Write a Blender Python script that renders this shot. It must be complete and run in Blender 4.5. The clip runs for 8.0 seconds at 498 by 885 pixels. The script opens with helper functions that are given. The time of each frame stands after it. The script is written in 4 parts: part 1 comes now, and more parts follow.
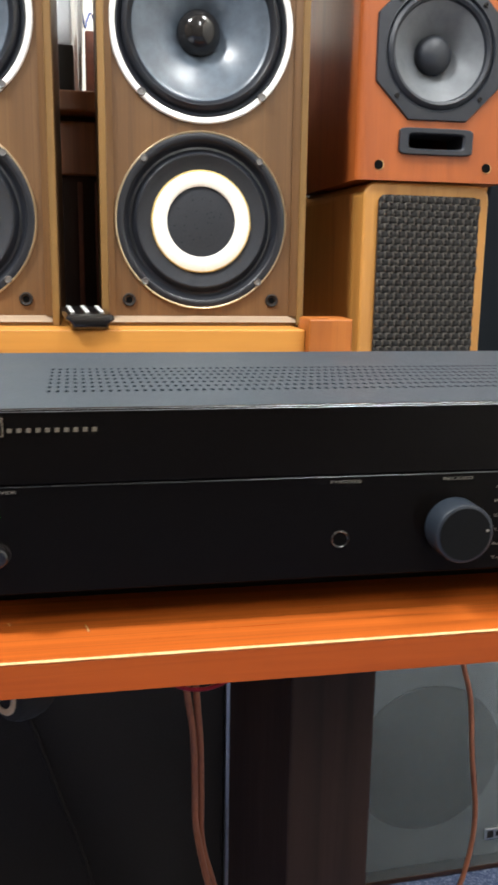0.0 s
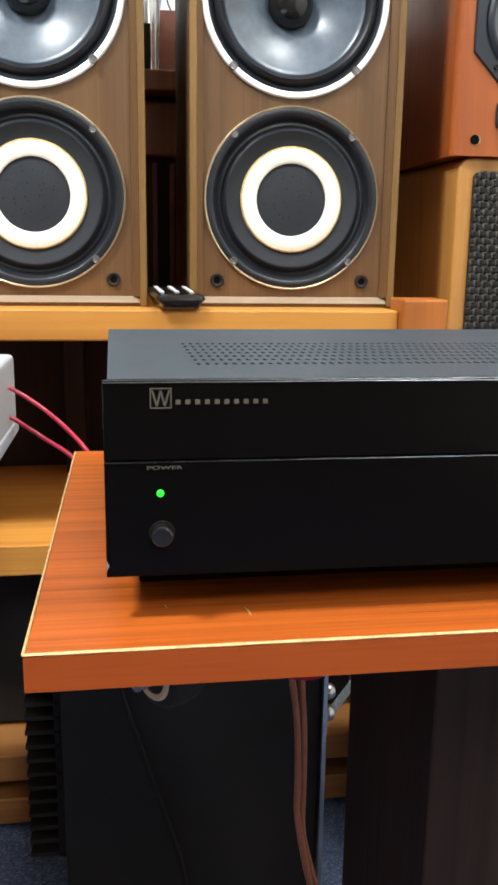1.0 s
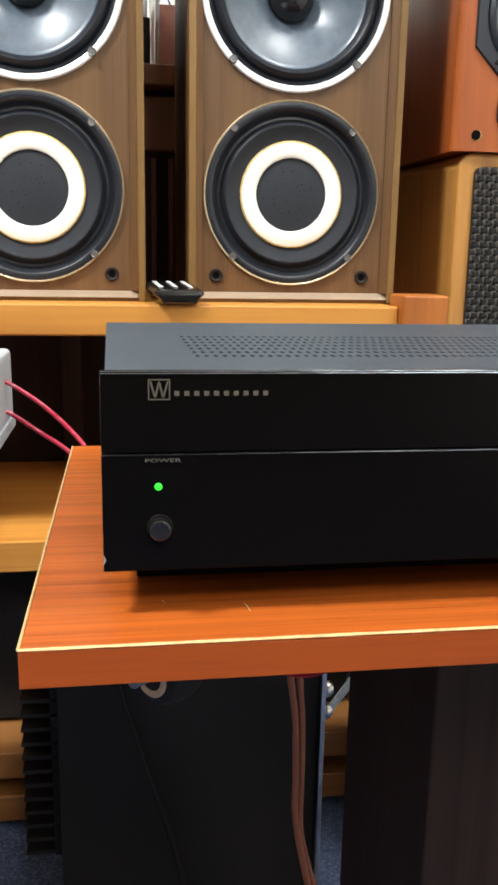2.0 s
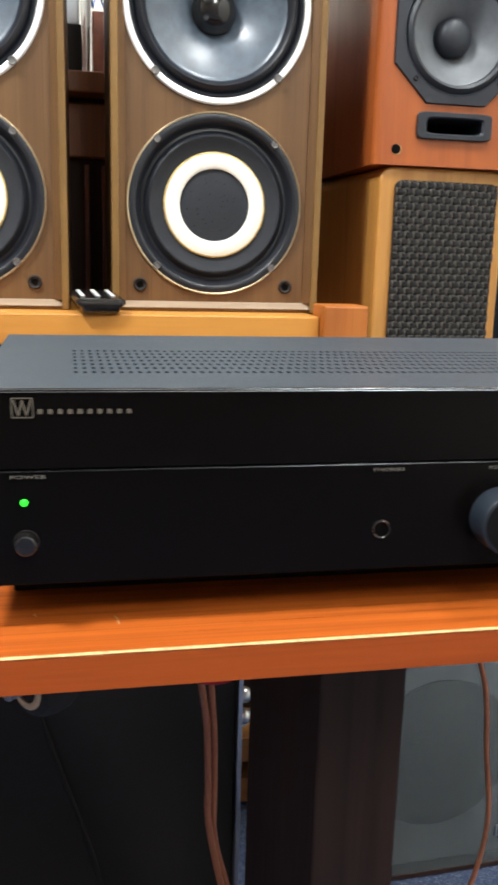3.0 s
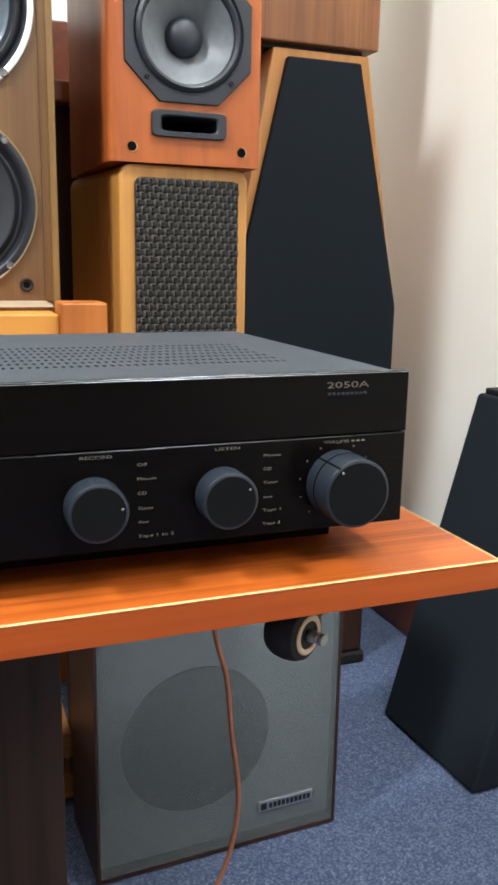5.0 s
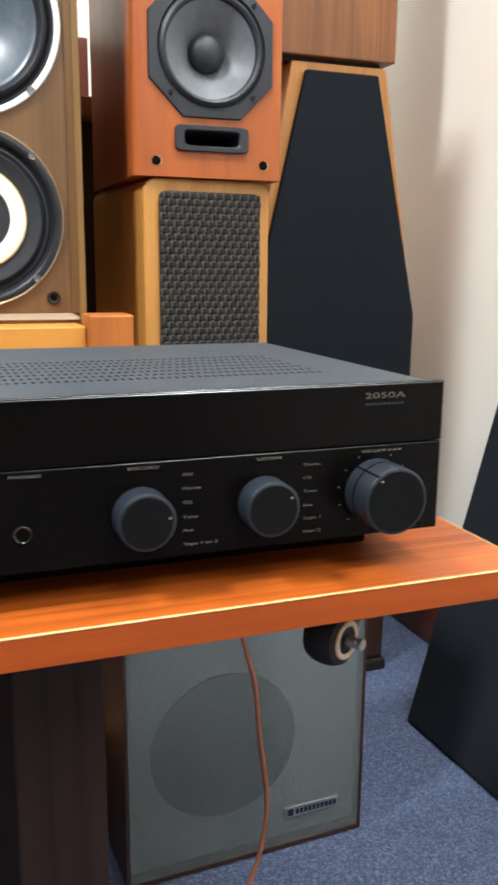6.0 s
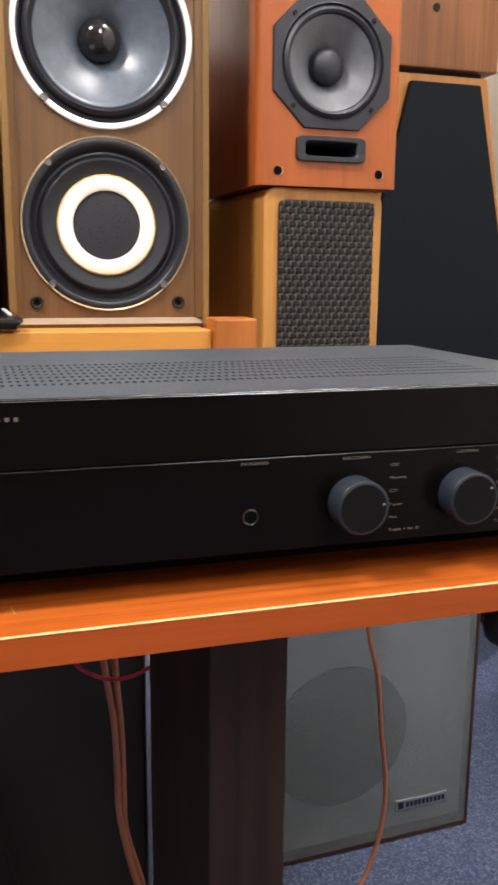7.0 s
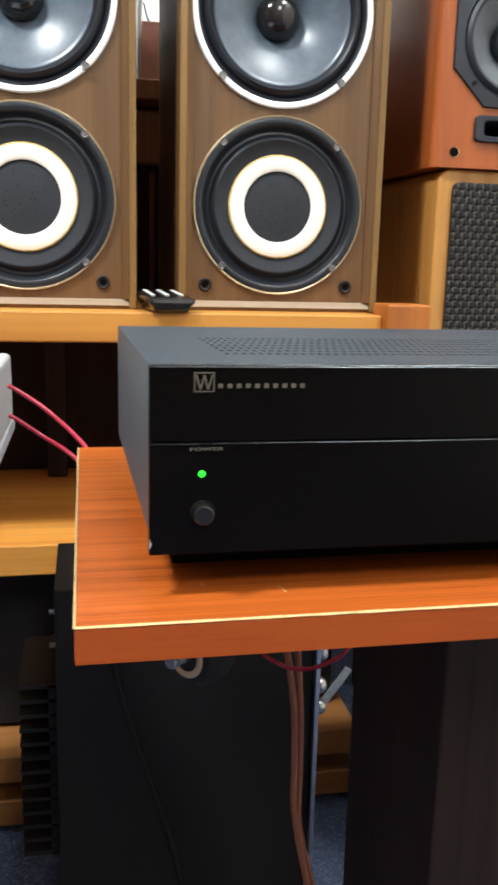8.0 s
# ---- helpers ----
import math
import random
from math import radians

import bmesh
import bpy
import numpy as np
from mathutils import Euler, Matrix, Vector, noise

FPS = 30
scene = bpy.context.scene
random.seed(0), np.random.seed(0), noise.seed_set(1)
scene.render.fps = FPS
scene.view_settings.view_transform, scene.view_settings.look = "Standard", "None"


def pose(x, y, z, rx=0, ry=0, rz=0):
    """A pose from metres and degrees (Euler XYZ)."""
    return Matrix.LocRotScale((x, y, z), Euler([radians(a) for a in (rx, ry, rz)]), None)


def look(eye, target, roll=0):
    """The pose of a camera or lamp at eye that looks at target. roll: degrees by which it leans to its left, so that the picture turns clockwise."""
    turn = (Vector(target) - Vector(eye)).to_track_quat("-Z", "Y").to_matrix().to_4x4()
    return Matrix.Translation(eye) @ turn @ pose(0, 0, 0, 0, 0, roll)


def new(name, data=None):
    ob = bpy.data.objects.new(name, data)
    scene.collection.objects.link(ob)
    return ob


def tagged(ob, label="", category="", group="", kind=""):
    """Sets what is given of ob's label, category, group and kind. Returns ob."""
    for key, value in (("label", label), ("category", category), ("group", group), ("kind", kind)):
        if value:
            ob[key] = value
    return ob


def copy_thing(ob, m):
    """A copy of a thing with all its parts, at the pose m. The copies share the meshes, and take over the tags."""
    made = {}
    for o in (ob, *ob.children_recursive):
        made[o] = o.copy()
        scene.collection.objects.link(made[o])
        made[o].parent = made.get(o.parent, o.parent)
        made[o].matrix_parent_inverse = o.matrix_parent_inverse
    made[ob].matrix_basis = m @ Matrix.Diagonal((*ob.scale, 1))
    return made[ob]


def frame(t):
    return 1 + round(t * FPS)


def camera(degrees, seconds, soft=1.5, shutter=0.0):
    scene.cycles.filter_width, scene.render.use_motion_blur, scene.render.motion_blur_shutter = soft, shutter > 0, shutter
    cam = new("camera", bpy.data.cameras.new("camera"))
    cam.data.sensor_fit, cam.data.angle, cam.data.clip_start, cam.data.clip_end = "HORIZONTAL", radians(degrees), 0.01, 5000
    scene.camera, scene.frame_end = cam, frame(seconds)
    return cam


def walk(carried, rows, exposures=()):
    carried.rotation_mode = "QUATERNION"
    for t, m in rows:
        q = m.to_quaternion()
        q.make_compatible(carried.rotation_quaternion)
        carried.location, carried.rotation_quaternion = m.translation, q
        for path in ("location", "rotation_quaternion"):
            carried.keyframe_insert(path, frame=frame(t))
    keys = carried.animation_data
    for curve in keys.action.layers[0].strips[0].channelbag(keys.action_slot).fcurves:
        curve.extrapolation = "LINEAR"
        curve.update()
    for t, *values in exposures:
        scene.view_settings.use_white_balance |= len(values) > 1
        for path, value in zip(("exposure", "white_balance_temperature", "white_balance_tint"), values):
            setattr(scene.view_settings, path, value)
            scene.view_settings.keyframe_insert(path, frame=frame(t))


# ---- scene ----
cam = camera(33.1, 8.0, soft=3.0, shutter=0.25)
PATH = [
    (0, (0.0267, -0.0155, 0.7322), (0.3928, 1.9062, 0.3165), 0.85),
    (0.5, (-0.0167, 0.0018, 0.7217), (0.2890, 1.9311, 0.2928), 0.75),
    (1, (-0.0318, 0.0152, 0.7192), (0.2482, 1.9460, 0.2796), 0.77),
    (1.2, (-0.0327, 0.0189, 0.7151), (0.2440, 1.9499, 0.2736), 0.91),
    (2.3, (-0.0303, 0.0207, 0.7158), (0.2615, 1.9490, 0.2726), 1.01),
    (2.5, (-0.0269, 0.0176, 0.7176), (0.2746, 1.9445, 0.2749), 0.98),
    (3, (0.0088, 0.0061, 0.7245), (0.3890, 1.9209, 0.2895), 1.54),
    (3.5, (0.0603, -0.0093, 0.7232), (0.5791, 1.8731, 0.2904), 1.90),
    (4, (0.1000, -0.0190, 0.7240), (0.7150, 1.8320, 0.2820), 1.80),
    (4.5, (0.1244, -0.0273, 0.7265), (0.8045, 1.8021, 0.2898), 1.47),
    (4.7, (0.1341, -0.0315, 0.7266), (0.8287, 1.7925, 0.2903), 1.35),
    (5.8, (0.1359, -0.0411, 0.7305), (0.8394, 1.7828, 0.3079), 0.62),
    (6, (0.1155, -0.0419, 0.7309), (0.7949, 1.7924, 0.3138), 0.49),
    (6.5, (0.0622, -0.0555, 0.7333), (0.6878, 1.7998, 0.3253), 0.35),
    (7, (0.0177, -0.0464, 0.7288), (0.5948, 1.8258, 0.3266), 0.53),
    (7.5, (-0.0351, -0.0265, 0.7214), (0.4602, 1.8680, 0.3147), 1.38),
    (8, (-0.0719, 0.0010, 0.7089), (0.3110, 1.9210, 0.3005), 1.42),
]
EXPOSURES = [(0, 0.10, 6650, 12), (1, -0.02, 6500, 10), (2.5, -0.02, 6600, 11), (3.5, 0.12, 6500, 10), (4.5, 0.2, 6450, 10), (6, 0.19, 6600, 11), (6.5, 0.06, 6900, 16), (7, 0.02, 7050, 20), (7.5, 0.03, 6600, 12), (8, -0.03, 6450, 10)]
walk(cam, [(t, look(eye, target, roll)) for t, eye, target, roll in PATH],
     exposures=EXPOSURES)


# ---- light ----
world = bpy.data.worlds.new("world")
scene.world = world
world.use_nodes = True
world.node_tree.nodes["Background"].inputs[0].default_value = (0.85, 0.92, 1.0, 1)
world.node_tree.nodes["Background"].inputs[1].default_value = 0.25


def ceiling_lamp_light(x, y, sx, sy, watts, colour=(0.93, 0.98, 1.0)):
    data = bpy.data.lights.new("fluorescent_light", "AREA")
    data.shape, data.size, data.size_y, data.energy, data.color = "RECTANGLE", sx, sy, watts, colour
    ob = new("fluorescent_light", data)
    ob.matrix_world = pose(x, y, 2.525)
    return ob


LAMPS = [(-1.02, 0.24, 0.45, 0.30, 78), (0.76, 0.32, 0.30, 0.60, 25), (0.30, -1.45, 0.22, 1.2, 36)]
for lamp_x, lamp_y, lamp_sx, lamp_sy, lamp_w in LAMPS:
    ceiling_lamp_light(lamp_x, lamp_y, lamp_sx, lamp_sy, lamp_w)


# ---- materials ----
def nodes_of(name):
    m = bpy.data.materials.new(name)
    m.use_nodes = True
    nt = m.node_tree
    return m, nt, nt.nodes["Principled BSDF"]


def link(nt, a, b):
    nt.links.new(a, b)


def coords(nt, scale=(1, 1, 1), rot=(0, 0, 0)):
    tc = nt.nodes.new("ShaderNodeTexCoord")
    mp = nt.nodes.new("ShaderNodeMapping")
    mp.inputs["Scale"].default_value = scale
    mp.inputs["Rotation"].default_value = rot
    link(nt, tc.outputs["Object"], mp.inputs["Vector"])
    return mp.outputs["Vector"]


def noise_tex(nt, vec, scale, detail=4, rough=0.55, distort=0.0):
    n = nt.nodes.new("ShaderNodeTexNoise")
    n.inputs["Scale"].default_value = scale
    n.inputs["Detail"].default_value = detail
    n.inputs["Roughness"].default_value = rough
    n.inputs["Distortion"].default_value = distort
    link(nt, vec, n.inputs["Vector"])
    return n.outputs["Fac"]


def ramp(nt, fac, stops):
    r = nt.nodes.new("ShaderNodeValToRGB")
    while len(r.color_ramp.elements) < len(stops):
        r.color_ramp.elements.new(0.5)
    for e, (p, c) in zip(r.color_ramp.elements, stops):
        e.position, e.color = p, (*c, 1)
    link(nt, fac, r.inputs["Fac"])
    return r.outputs["Color"]


def mix(nt, fac, a, b, mode="MIX"):
    n = nt.nodes.new("ShaderNodeMix")
    n.data_type, n.blend_type = "RGBA", mode
    for sock, v in ((n.inputs[0], fac), (n.inputs[6], a), (n.inputs[7], b)):
        if isinstance(v, (int, float)):
            sock.default_value = v
        elif isinstance(v, tuple):
            sock.default_value = (*v, 1)
        else:
            link(nt, v, sock)
    return n.outputs[2]


def bump(nt, bsdf, height, strength, distance):
    b = nt.nodes.new("ShaderNodeBump")
    b.inputs["Strength"].default_value = strength
    b.inputs["Distance"].default_value = distance
    link(nt, height, b.inputs["Height"])
    link(nt, b.outputs["Normal"], bsdf.inputs["Normal"])


def span(nt, fac, lo, hi):
    n = nt.nodes.new("ShaderNodeMapRange")
    n.inputs["To Min"].default_value = lo
    n.inputs["To Max"].default_value = hi
    link(nt, fac, n.inputs["Value"])
    return n.outputs["Result"]


def wood(name, dark, mid, light, along="x", rough=0.4, fine=420.0, coarse=38.0, stretch=0.045, coat=0.0, spec=0.5, figure=0.25):
    """Veneer or laminate: long streaks along one axis, a broad figure and fine pores."""
    m, nt, b = nodes_of(name)
    k = {"x": (stretch, 1, 1), "y": (1, stretch, 1), "z": (1, 1, stretch)}[along]
    v = coords(nt, k)
    broad = noise_tex(nt, v, coarse, 5, 0.6, 0.6)
    pores = noise_tex(nt, v, fine, 3, 0.6)
    big = noise_tex(nt, coords(nt), 5.0, 3, 0.5)
    col = ramp(nt, broad, [(0.28, dark), (0.5, mid), (0.72, light)])
    col = mix(nt, span(nt, pores, 0.0, 0.32), col, dark, "MIX")
    col = mix(nt, span(nt, big, 0.0, figure), col, light)
    streak = noise_tex(nt, coords(nt, tuple(c * (0.35 if c < 1 else 1) for c in k)), coarse * 2.6, 4, 0.7, 1.2)
    col = mix(nt, ramp(nt, streak, [(0.50, (0, 0, 0)), (0.72, (0.75, 0.75, 0.75))]), col, dark)
    link(nt, col, b.inputs["Base Color"])
    link(nt, span(nt, pores, rough - 0.06, rough + 0.12), b.inputs["Roughness"])
    b.inputs["Specular IOR Level"].default_value = spec
    b.inputs["Coat Weight"].default_value = coat
    b.inputs["Coat Roughness"].default_value = 0.18
    bump(nt, b, pores, 0.08, 0.0006)
    return m


def plain(name, colour, rough=0.5, metal=0.0, grain=260.0, vary=0.25, relief=0.1, spec=0.5, smudge=0.1):
    """Paint, plastic, rubber or metal with fine grain and faint smudges."""
    m, nt, b = nodes_of(name)
    v = coords(nt)
    fine = noise_tex(nt, v, grain, 3, 0.6)
    big = noise_tex(nt, v, 14.0, 4, 0.6)
    dark = tuple(c * (1 - vary) for c in colour)
    light = tuple(min(1.0, c * (1 + vary)) for c in colour)
    col = ramp(nt, fine, [(0.3, dark), (0.7, light)])
    col = mix(nt, span(nt, big, 0.0, 0.3), col, dark)
    link(nt, col, b.inputs["Base Color"])
    link(nt, span(nt, big, max(0.02, rough - smudge), rough + smudge), b.inputs["Roughness"])
    b.inputs["Metallic"].default_value = metal
    b.inputs["Specular IOR Level"].default_value = spec
    if relief:
        bump(nt, b, fine, relief, 0.0005)
    return m


def cloth(name, colour, pitch=900.0, rough=0.95, through_share=0.0):
    """Grille cloth with a fine weave; through_share: how much shows through it."""
    m, nt, b = nodes_of(name)
    v = coords(nt)
    weave = noise_tex(nt, v, pitch, 2, 0.6)
    big = noise_tex(nt, v, 9.0, 4, 0.6)
    col = mix(nt, span(nt, big, 0.0, 0.35), colour, tuple(c * 0.7 for c in colour))
    col = mix(nt, span(nt, weave, 0.0, 0.35), col, tuple(c * 0.45 for c in colour))
    link(nt, col, b.inputs["Base Color"])
    b.inputs["Roughness"].default_value = rough
    b.inputs["Specular IOR Level"].default_value = 0.2
    if through_share:
        out = nt.nodes["Material Output"]
        tr = nt.nodes.new("ShaderNodeBsdfTransparent")
        ms = nt.nodes.new("ShaderNodeMixShader")
        ms.inputs[0].default_value = through_share
        link(nt, b.outputs[0], ms.inputs[1])
        link(nt, tr.outputs[0], ms.inputs[2])
        link(nt, ms.outputs[0], out.inputs["Surface"])
    return m


def glow(name, colour, strength):
    m, nt, b = nodes_of(name)
    b.inputs["Base Color"].default_value = (*colour, 1)
    b.inputs["Emission Color"].default_value = (*colour, 1)
    b.inputs["Emission Strength"].default_value = strength
    return m


def carpet_material():
    m, nt, b = nodes_of("blue_carpet")
    v = coords(nt)
    tuft = noise_tex(nt, v, 330.0, 4, 0.7)
    fleck = noise_tex(nt, v, 120.0, 3, 0.7)
    big = noise_tex(nt, v, 7.0, 3, 0.5)
    col = ramp(nt, tuft, [(0.33, (0.026, 0.043, 0.095)), (0.5, (0.090, 0.122, 0.212)), (0.66, (0.34, 0.38, 0.50))])
    col = mix(nt, span(nt, fleck, 0.0, 0.7), col, (0.065, 0.092, 0.170))
    col = mix(nt, span(nt, big, 0.0, 0.3), col, (0.13, 0.160, 0.255))
    link(nt, col, b.inputs["Base Color"])
    b.inputs["Roughness"].default_value = 0.97
    b.inputs["Specular IOR Level"].default_value = 0.1
    bump(nt, b, tuft, 0.8, 0.004)
    return m


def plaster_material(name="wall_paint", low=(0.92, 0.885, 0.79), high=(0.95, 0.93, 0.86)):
    m, nt, b = nodes_of(name)
    v = coords(nt)
    fine = noise_tex(nt, v, 180.0, 4, 0.6)
    big = noise_tex(nt, v, 3.0, 4, 0.6)
    col = ramp(nt, big, [(0.3, low), (0.7, high)])
    link(nt, col, b.inputs["Base Color"])
    b.inputs["Roughness"].default_value = 0.7
    bump(nt, b, fine, 0.15, 0.001)
    return m


M_BOARD = wood("cherry_laminate", (0.17, 0.029, 0.005), (0.45, 0.096, 0.013), (0.54, 0.135, 0.019), "x", 0.28, 520, 120, 0.016, 0, 0.36)
M_BOARD_EDGE = wood("cherry_edge_band", (0.34, 0.058, 0.010), (0.48, 0.090, 0.013), (0.54, 0.112, 0.017), "x", 0.45, 420, 40, 0.04, 0, 0.25)
M_CHIP_EDGE = plain("worn_pale_edge", (0.56, 0.37, 0.16), 0.6, 0, 300, 0.3)
# Darker copy of the shelf pine: shade on the low boards put into the colour.
M_SHELF_LOW = wood("shaded_pine", (0.20, 0.075, 0.018), (0.30, 0.12, 0.03), (0.36, 0.155, 0.042), "x", 0.5, 300, 26, 0.05)
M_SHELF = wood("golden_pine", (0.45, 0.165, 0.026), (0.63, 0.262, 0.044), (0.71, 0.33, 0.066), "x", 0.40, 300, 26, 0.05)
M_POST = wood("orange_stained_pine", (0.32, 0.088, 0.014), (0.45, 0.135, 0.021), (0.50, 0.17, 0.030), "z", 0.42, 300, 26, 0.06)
M_TOWER = wood("walnut_veneer", (0.080, 0.036, 0.011), (0.136, 0.064, 0.020), (0.170, 0.085, 0.029), "z", 0.45, 480, 46, 0.03)
M_TOWER_EDGE = wood("walnut_edge", (0.14, 0.072, 0.018), (0.22, 0.116, 0.030), (0.27, 0.150, 0.044), "z", 0.4, 420, 40, 0.04)
M_TOWER_SILL = wood("pale_bottom_moulding", (0.22, 0.15, 0.09), (0.32, 0.23, 0.15), (0.38, 0.28, 0.19), "x", 0.45, 420, 40, 0.04)
M_RED = wood("cherry_veneer", (0.27, 0.062, 0.012), (0.40, 0.098, 0.019), (0.45, 0.122, 0.026), "z", 0.36, 380, 12, 0.10)
M_MAPLE = wood("honey_maple", (0.36, 0.145, 0.030), (0.52, 0.245, 0.057), (0.60, 0.305, 0.080), "z", 0.36, 300, 16, 0.07)
M_TALL = wood("oak_veneer", (0.30, 0.12, 0.03), (0.44, 0.19, 0.05), (0.50, 0.24, 0.07), "z", 0.42, 420, 36, 0.04)
M_BROWNBOX = wood("teak_veneer", (0.12, 0.042, 0.014), (0.21, 0.077, 0.025), (0.26, 0.103, 0.036), "z", 0.42, 420, 46, 0.03)
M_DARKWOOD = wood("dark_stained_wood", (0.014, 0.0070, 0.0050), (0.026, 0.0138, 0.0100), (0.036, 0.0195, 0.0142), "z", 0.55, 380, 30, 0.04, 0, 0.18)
M_RIM = wood("dark_walnut_rim", (0.020, 0.008, 0.0045), (0.036, 0.014, 0.0075), (0.048, 0.019, 0.010), "z", 0.45)
M_SKIRT = wood("mahogany_skirting", (0.07, 0.018, 0.008), (0.12, 0.03, 0.012), (0.15, 0.04, 0.018), "y", 0.35)
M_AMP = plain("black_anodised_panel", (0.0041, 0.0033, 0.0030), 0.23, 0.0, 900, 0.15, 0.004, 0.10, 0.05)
# Black steel lifted towards blue: the sheen on the top is in the base colour.
M_AMP_COVER = plain("black_steel_with_sheen", (0.042, 0.058, 0.074), 0.44, 0.0, 1400, 0.35, 0.35, 0.60, 0.05)
M_KNOB = plain("dark_grey_knob", (0.015, 0.021, 0.030), 0.38, 0.0, 1200, 0.2, 0.06, 0.5, 0.04)
# Paler than the black panel, so the edge and seam highlights sit in the colour.
M_EDGE_GLINT = plain("edge_glint_metal", (0.26, 0.275, 0.295), 0.30, 0.9, 600, 0.1, 0.0)
M_SEAM = plain("seam_glint_metal", (0.040, 0.041, 0.043), 0.28, 0.9, 600, 0.1, 0.0)
# Darker than the top-lit knob sides: shade on the face put into its colour.
M_KNOB_FACE = plain("knob_face", (0.0062, 0.0066, 0.0072), 0.65, 0.0, 1200, 0.3, 0.08, 0.12)
M_PRINT = plain("printed_grey_lettering", (0.21, 0.195, 0.165), 0.6, 0, 900, 0.1, 0)
M_GOLDPRINT = plain("printed_gold_mark", (0.16, 0.135, 0.10), 0.5, 0, 900, 0.1, 0)
M_BLACK = plain("black_plastic", (0.0185, 0.0160, 0.0150), 0.62, 0, 500, 0.2, 0.05, 0.2)
# Near-black for holes and recesses, their shade put into the colour.
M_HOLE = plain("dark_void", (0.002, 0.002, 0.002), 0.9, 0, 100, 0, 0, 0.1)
M_RUBBER = plain("black_rubber", (0.013, 0.015, 0.020), 0.36, 0, 400, 0.2, 0.05)
M_CONE = plain("grey_coated_cone", (0.090, 0.115, 0.145), 0.33, 0, 60, 0.25, 0.03, 0.6, 0.1)
M_FLATCONE = plain("charcoal_felt", (0.020, 0.023, 0.029), 0.85, 0, 900, 0.3, 0.2)
M_WHITE_RING = plain("cream_foam_ring", (0.92, 0.88, 0.78), 0.7, 0, 200, 0.05, 0.1)
M_CHROME_RING = plain("white_metal_trim", (0.86, 0.85, 0.83), 0.3, 0.2, 300, 0.08, 0.0)
M_BRASS_RING = plain("pale_brass_trim", (0.62, 0.50, 0.32), 0.3, 0.85, 300, 0.1, 0.0)
M_DOME = plain("glossy_dust_cap", (0.012, 0.011, 0.011), 0.12, 0, 300, 0.1, 0.0, 0.6, 0.03)
M_SILVER = plain("brushed_aluminium", (0.62, 0.62, 0.62), 0.32, 1.0, 500, 0.1, 0.05)
M_STEEL = plain("dull_steel_screw", (0.26, 0.255, 0.25), 0.34, 0.8, 500, 0.2, 0.1)
M_POLYCONE = plain("pale_grey_cone", (0.128, 0.140, 0.152), 0.45, 0, 80, 0.12, 0.05, 0.4)
M_PLATE = plain("charcoal_driver_plate", (0.017, 0.021, 0.029), 0.48, 0, 900, 0.2, 0.15)
M_GREYCLOTH = cloth("grey_grille_cloth", (0.192, 0.222, 0.228), 900, 0.9, 0.56)
M_BLACKCLOTH = cloth("black_grille_cloth", (0.011, 0.0155, 0.021), 1200, 0.95)
M_BAFFLE = plain("grey_baffle", (0.34, 0.38, 0.40), 0.8)
M_WEAVE = plain("woven_grey_cord", (0.0120, 0.0112, 0.0108), 0.75, 0, 700, 0.35, 0.2)
M_WEAVE_CROSS = plain("woven_taupe_cord", (0.062, 0.055, 0.046), 0.8, 0, 700, 0.3, 0.2)
M_CREAM = plain("cream_plastic_rim", (0.62, 0.44, 0.28), 0.45, 0, 200, 0.1)
M_COPPER = plain("salmon_cable_sheath", (0.36, 0.13, 0.065), 0.35, 0, 200, 0.15, 0.02)
M_REDCABLE = plain("red_cable_sheath", (0.42, 0.018, 0.045), 0.28, 0, 200, 0.15, 0.02)
M_GREYBOX = plain("light_grey_paint", (0.50, 0.53, 0.56), 0.42, 0, 300, 0.06, 0.05)
M_AGED = plain("yellowed_foam_edge", (0.62, 0.44, 0.15), 0.7, 0, 120, 0.35, 0.1)
M_CARPET = carpet_material()
M_WALL = plaster_material()
# Assumed dark colour for walls out of view, chosen to hold back bounced light.
M_WALL_DIM = plaster_material("dim_unseen_wall", (0.17, 0.135, 0.11), (0.24, 0.195, 0.16))
M_LED = glow("green_led", (0.02, 0.9, 0.03), 1.6)
M_TUBE = glow("lamp_diffuser", (1.0, 0.97, 0.92), 5.0)
M_GLASS, _nt, _b = nodes_of("clear_bag")
_b.inputs["Transmission Weight"].default_value = 0.8
_b.inputs["Roughness"].default_value = 0.15
_b.inputs["Base Color"].default_value = (0.9, 0.93, 0.95, 1)


# ---- mesh helpers ----
ORIGIN = {}


def merged(*bms):
    out = bmesh.new()
    for bm in bms:
        me = bpy.data.meshes.new("tmp")
        bm.to_mesh(me)
        bm.free()
        out.from_mesh(me)
        bpy.data.meshes.remove(me)
    return out


def box(x0, x1, y0, y1, z0, z1, bevel=0.0, seg=2, only=None):
    bm = bmesh.new()
    bmesh.ops.create_cube(bm, size=1)
    for v in bm.verts:
        v.co = Vector(((x0 + x1) / 2 + v.co.x * (x1 - x0), (y0 + y1) / 2 + v.co.y * (y1 - y0), (z0 + z1) / 2 + v.co.z * (z1 - z0)))
    if bevel:
        edges = [e for e in bm.edges if only is None or only(e)]
        bmesh.ops.bevel(bm, geom=edges, offset=bevel, segments=seg, profile=0.5, affect="EDGES")
    return bm


def vertical(e):
    return abs(e.verts[0].co.z - e.verts[1].co.z) > 1e-5


def along_y(e):
    return abs(e.verts[0].co.y - e.verts[1].co.y) > 1e-5


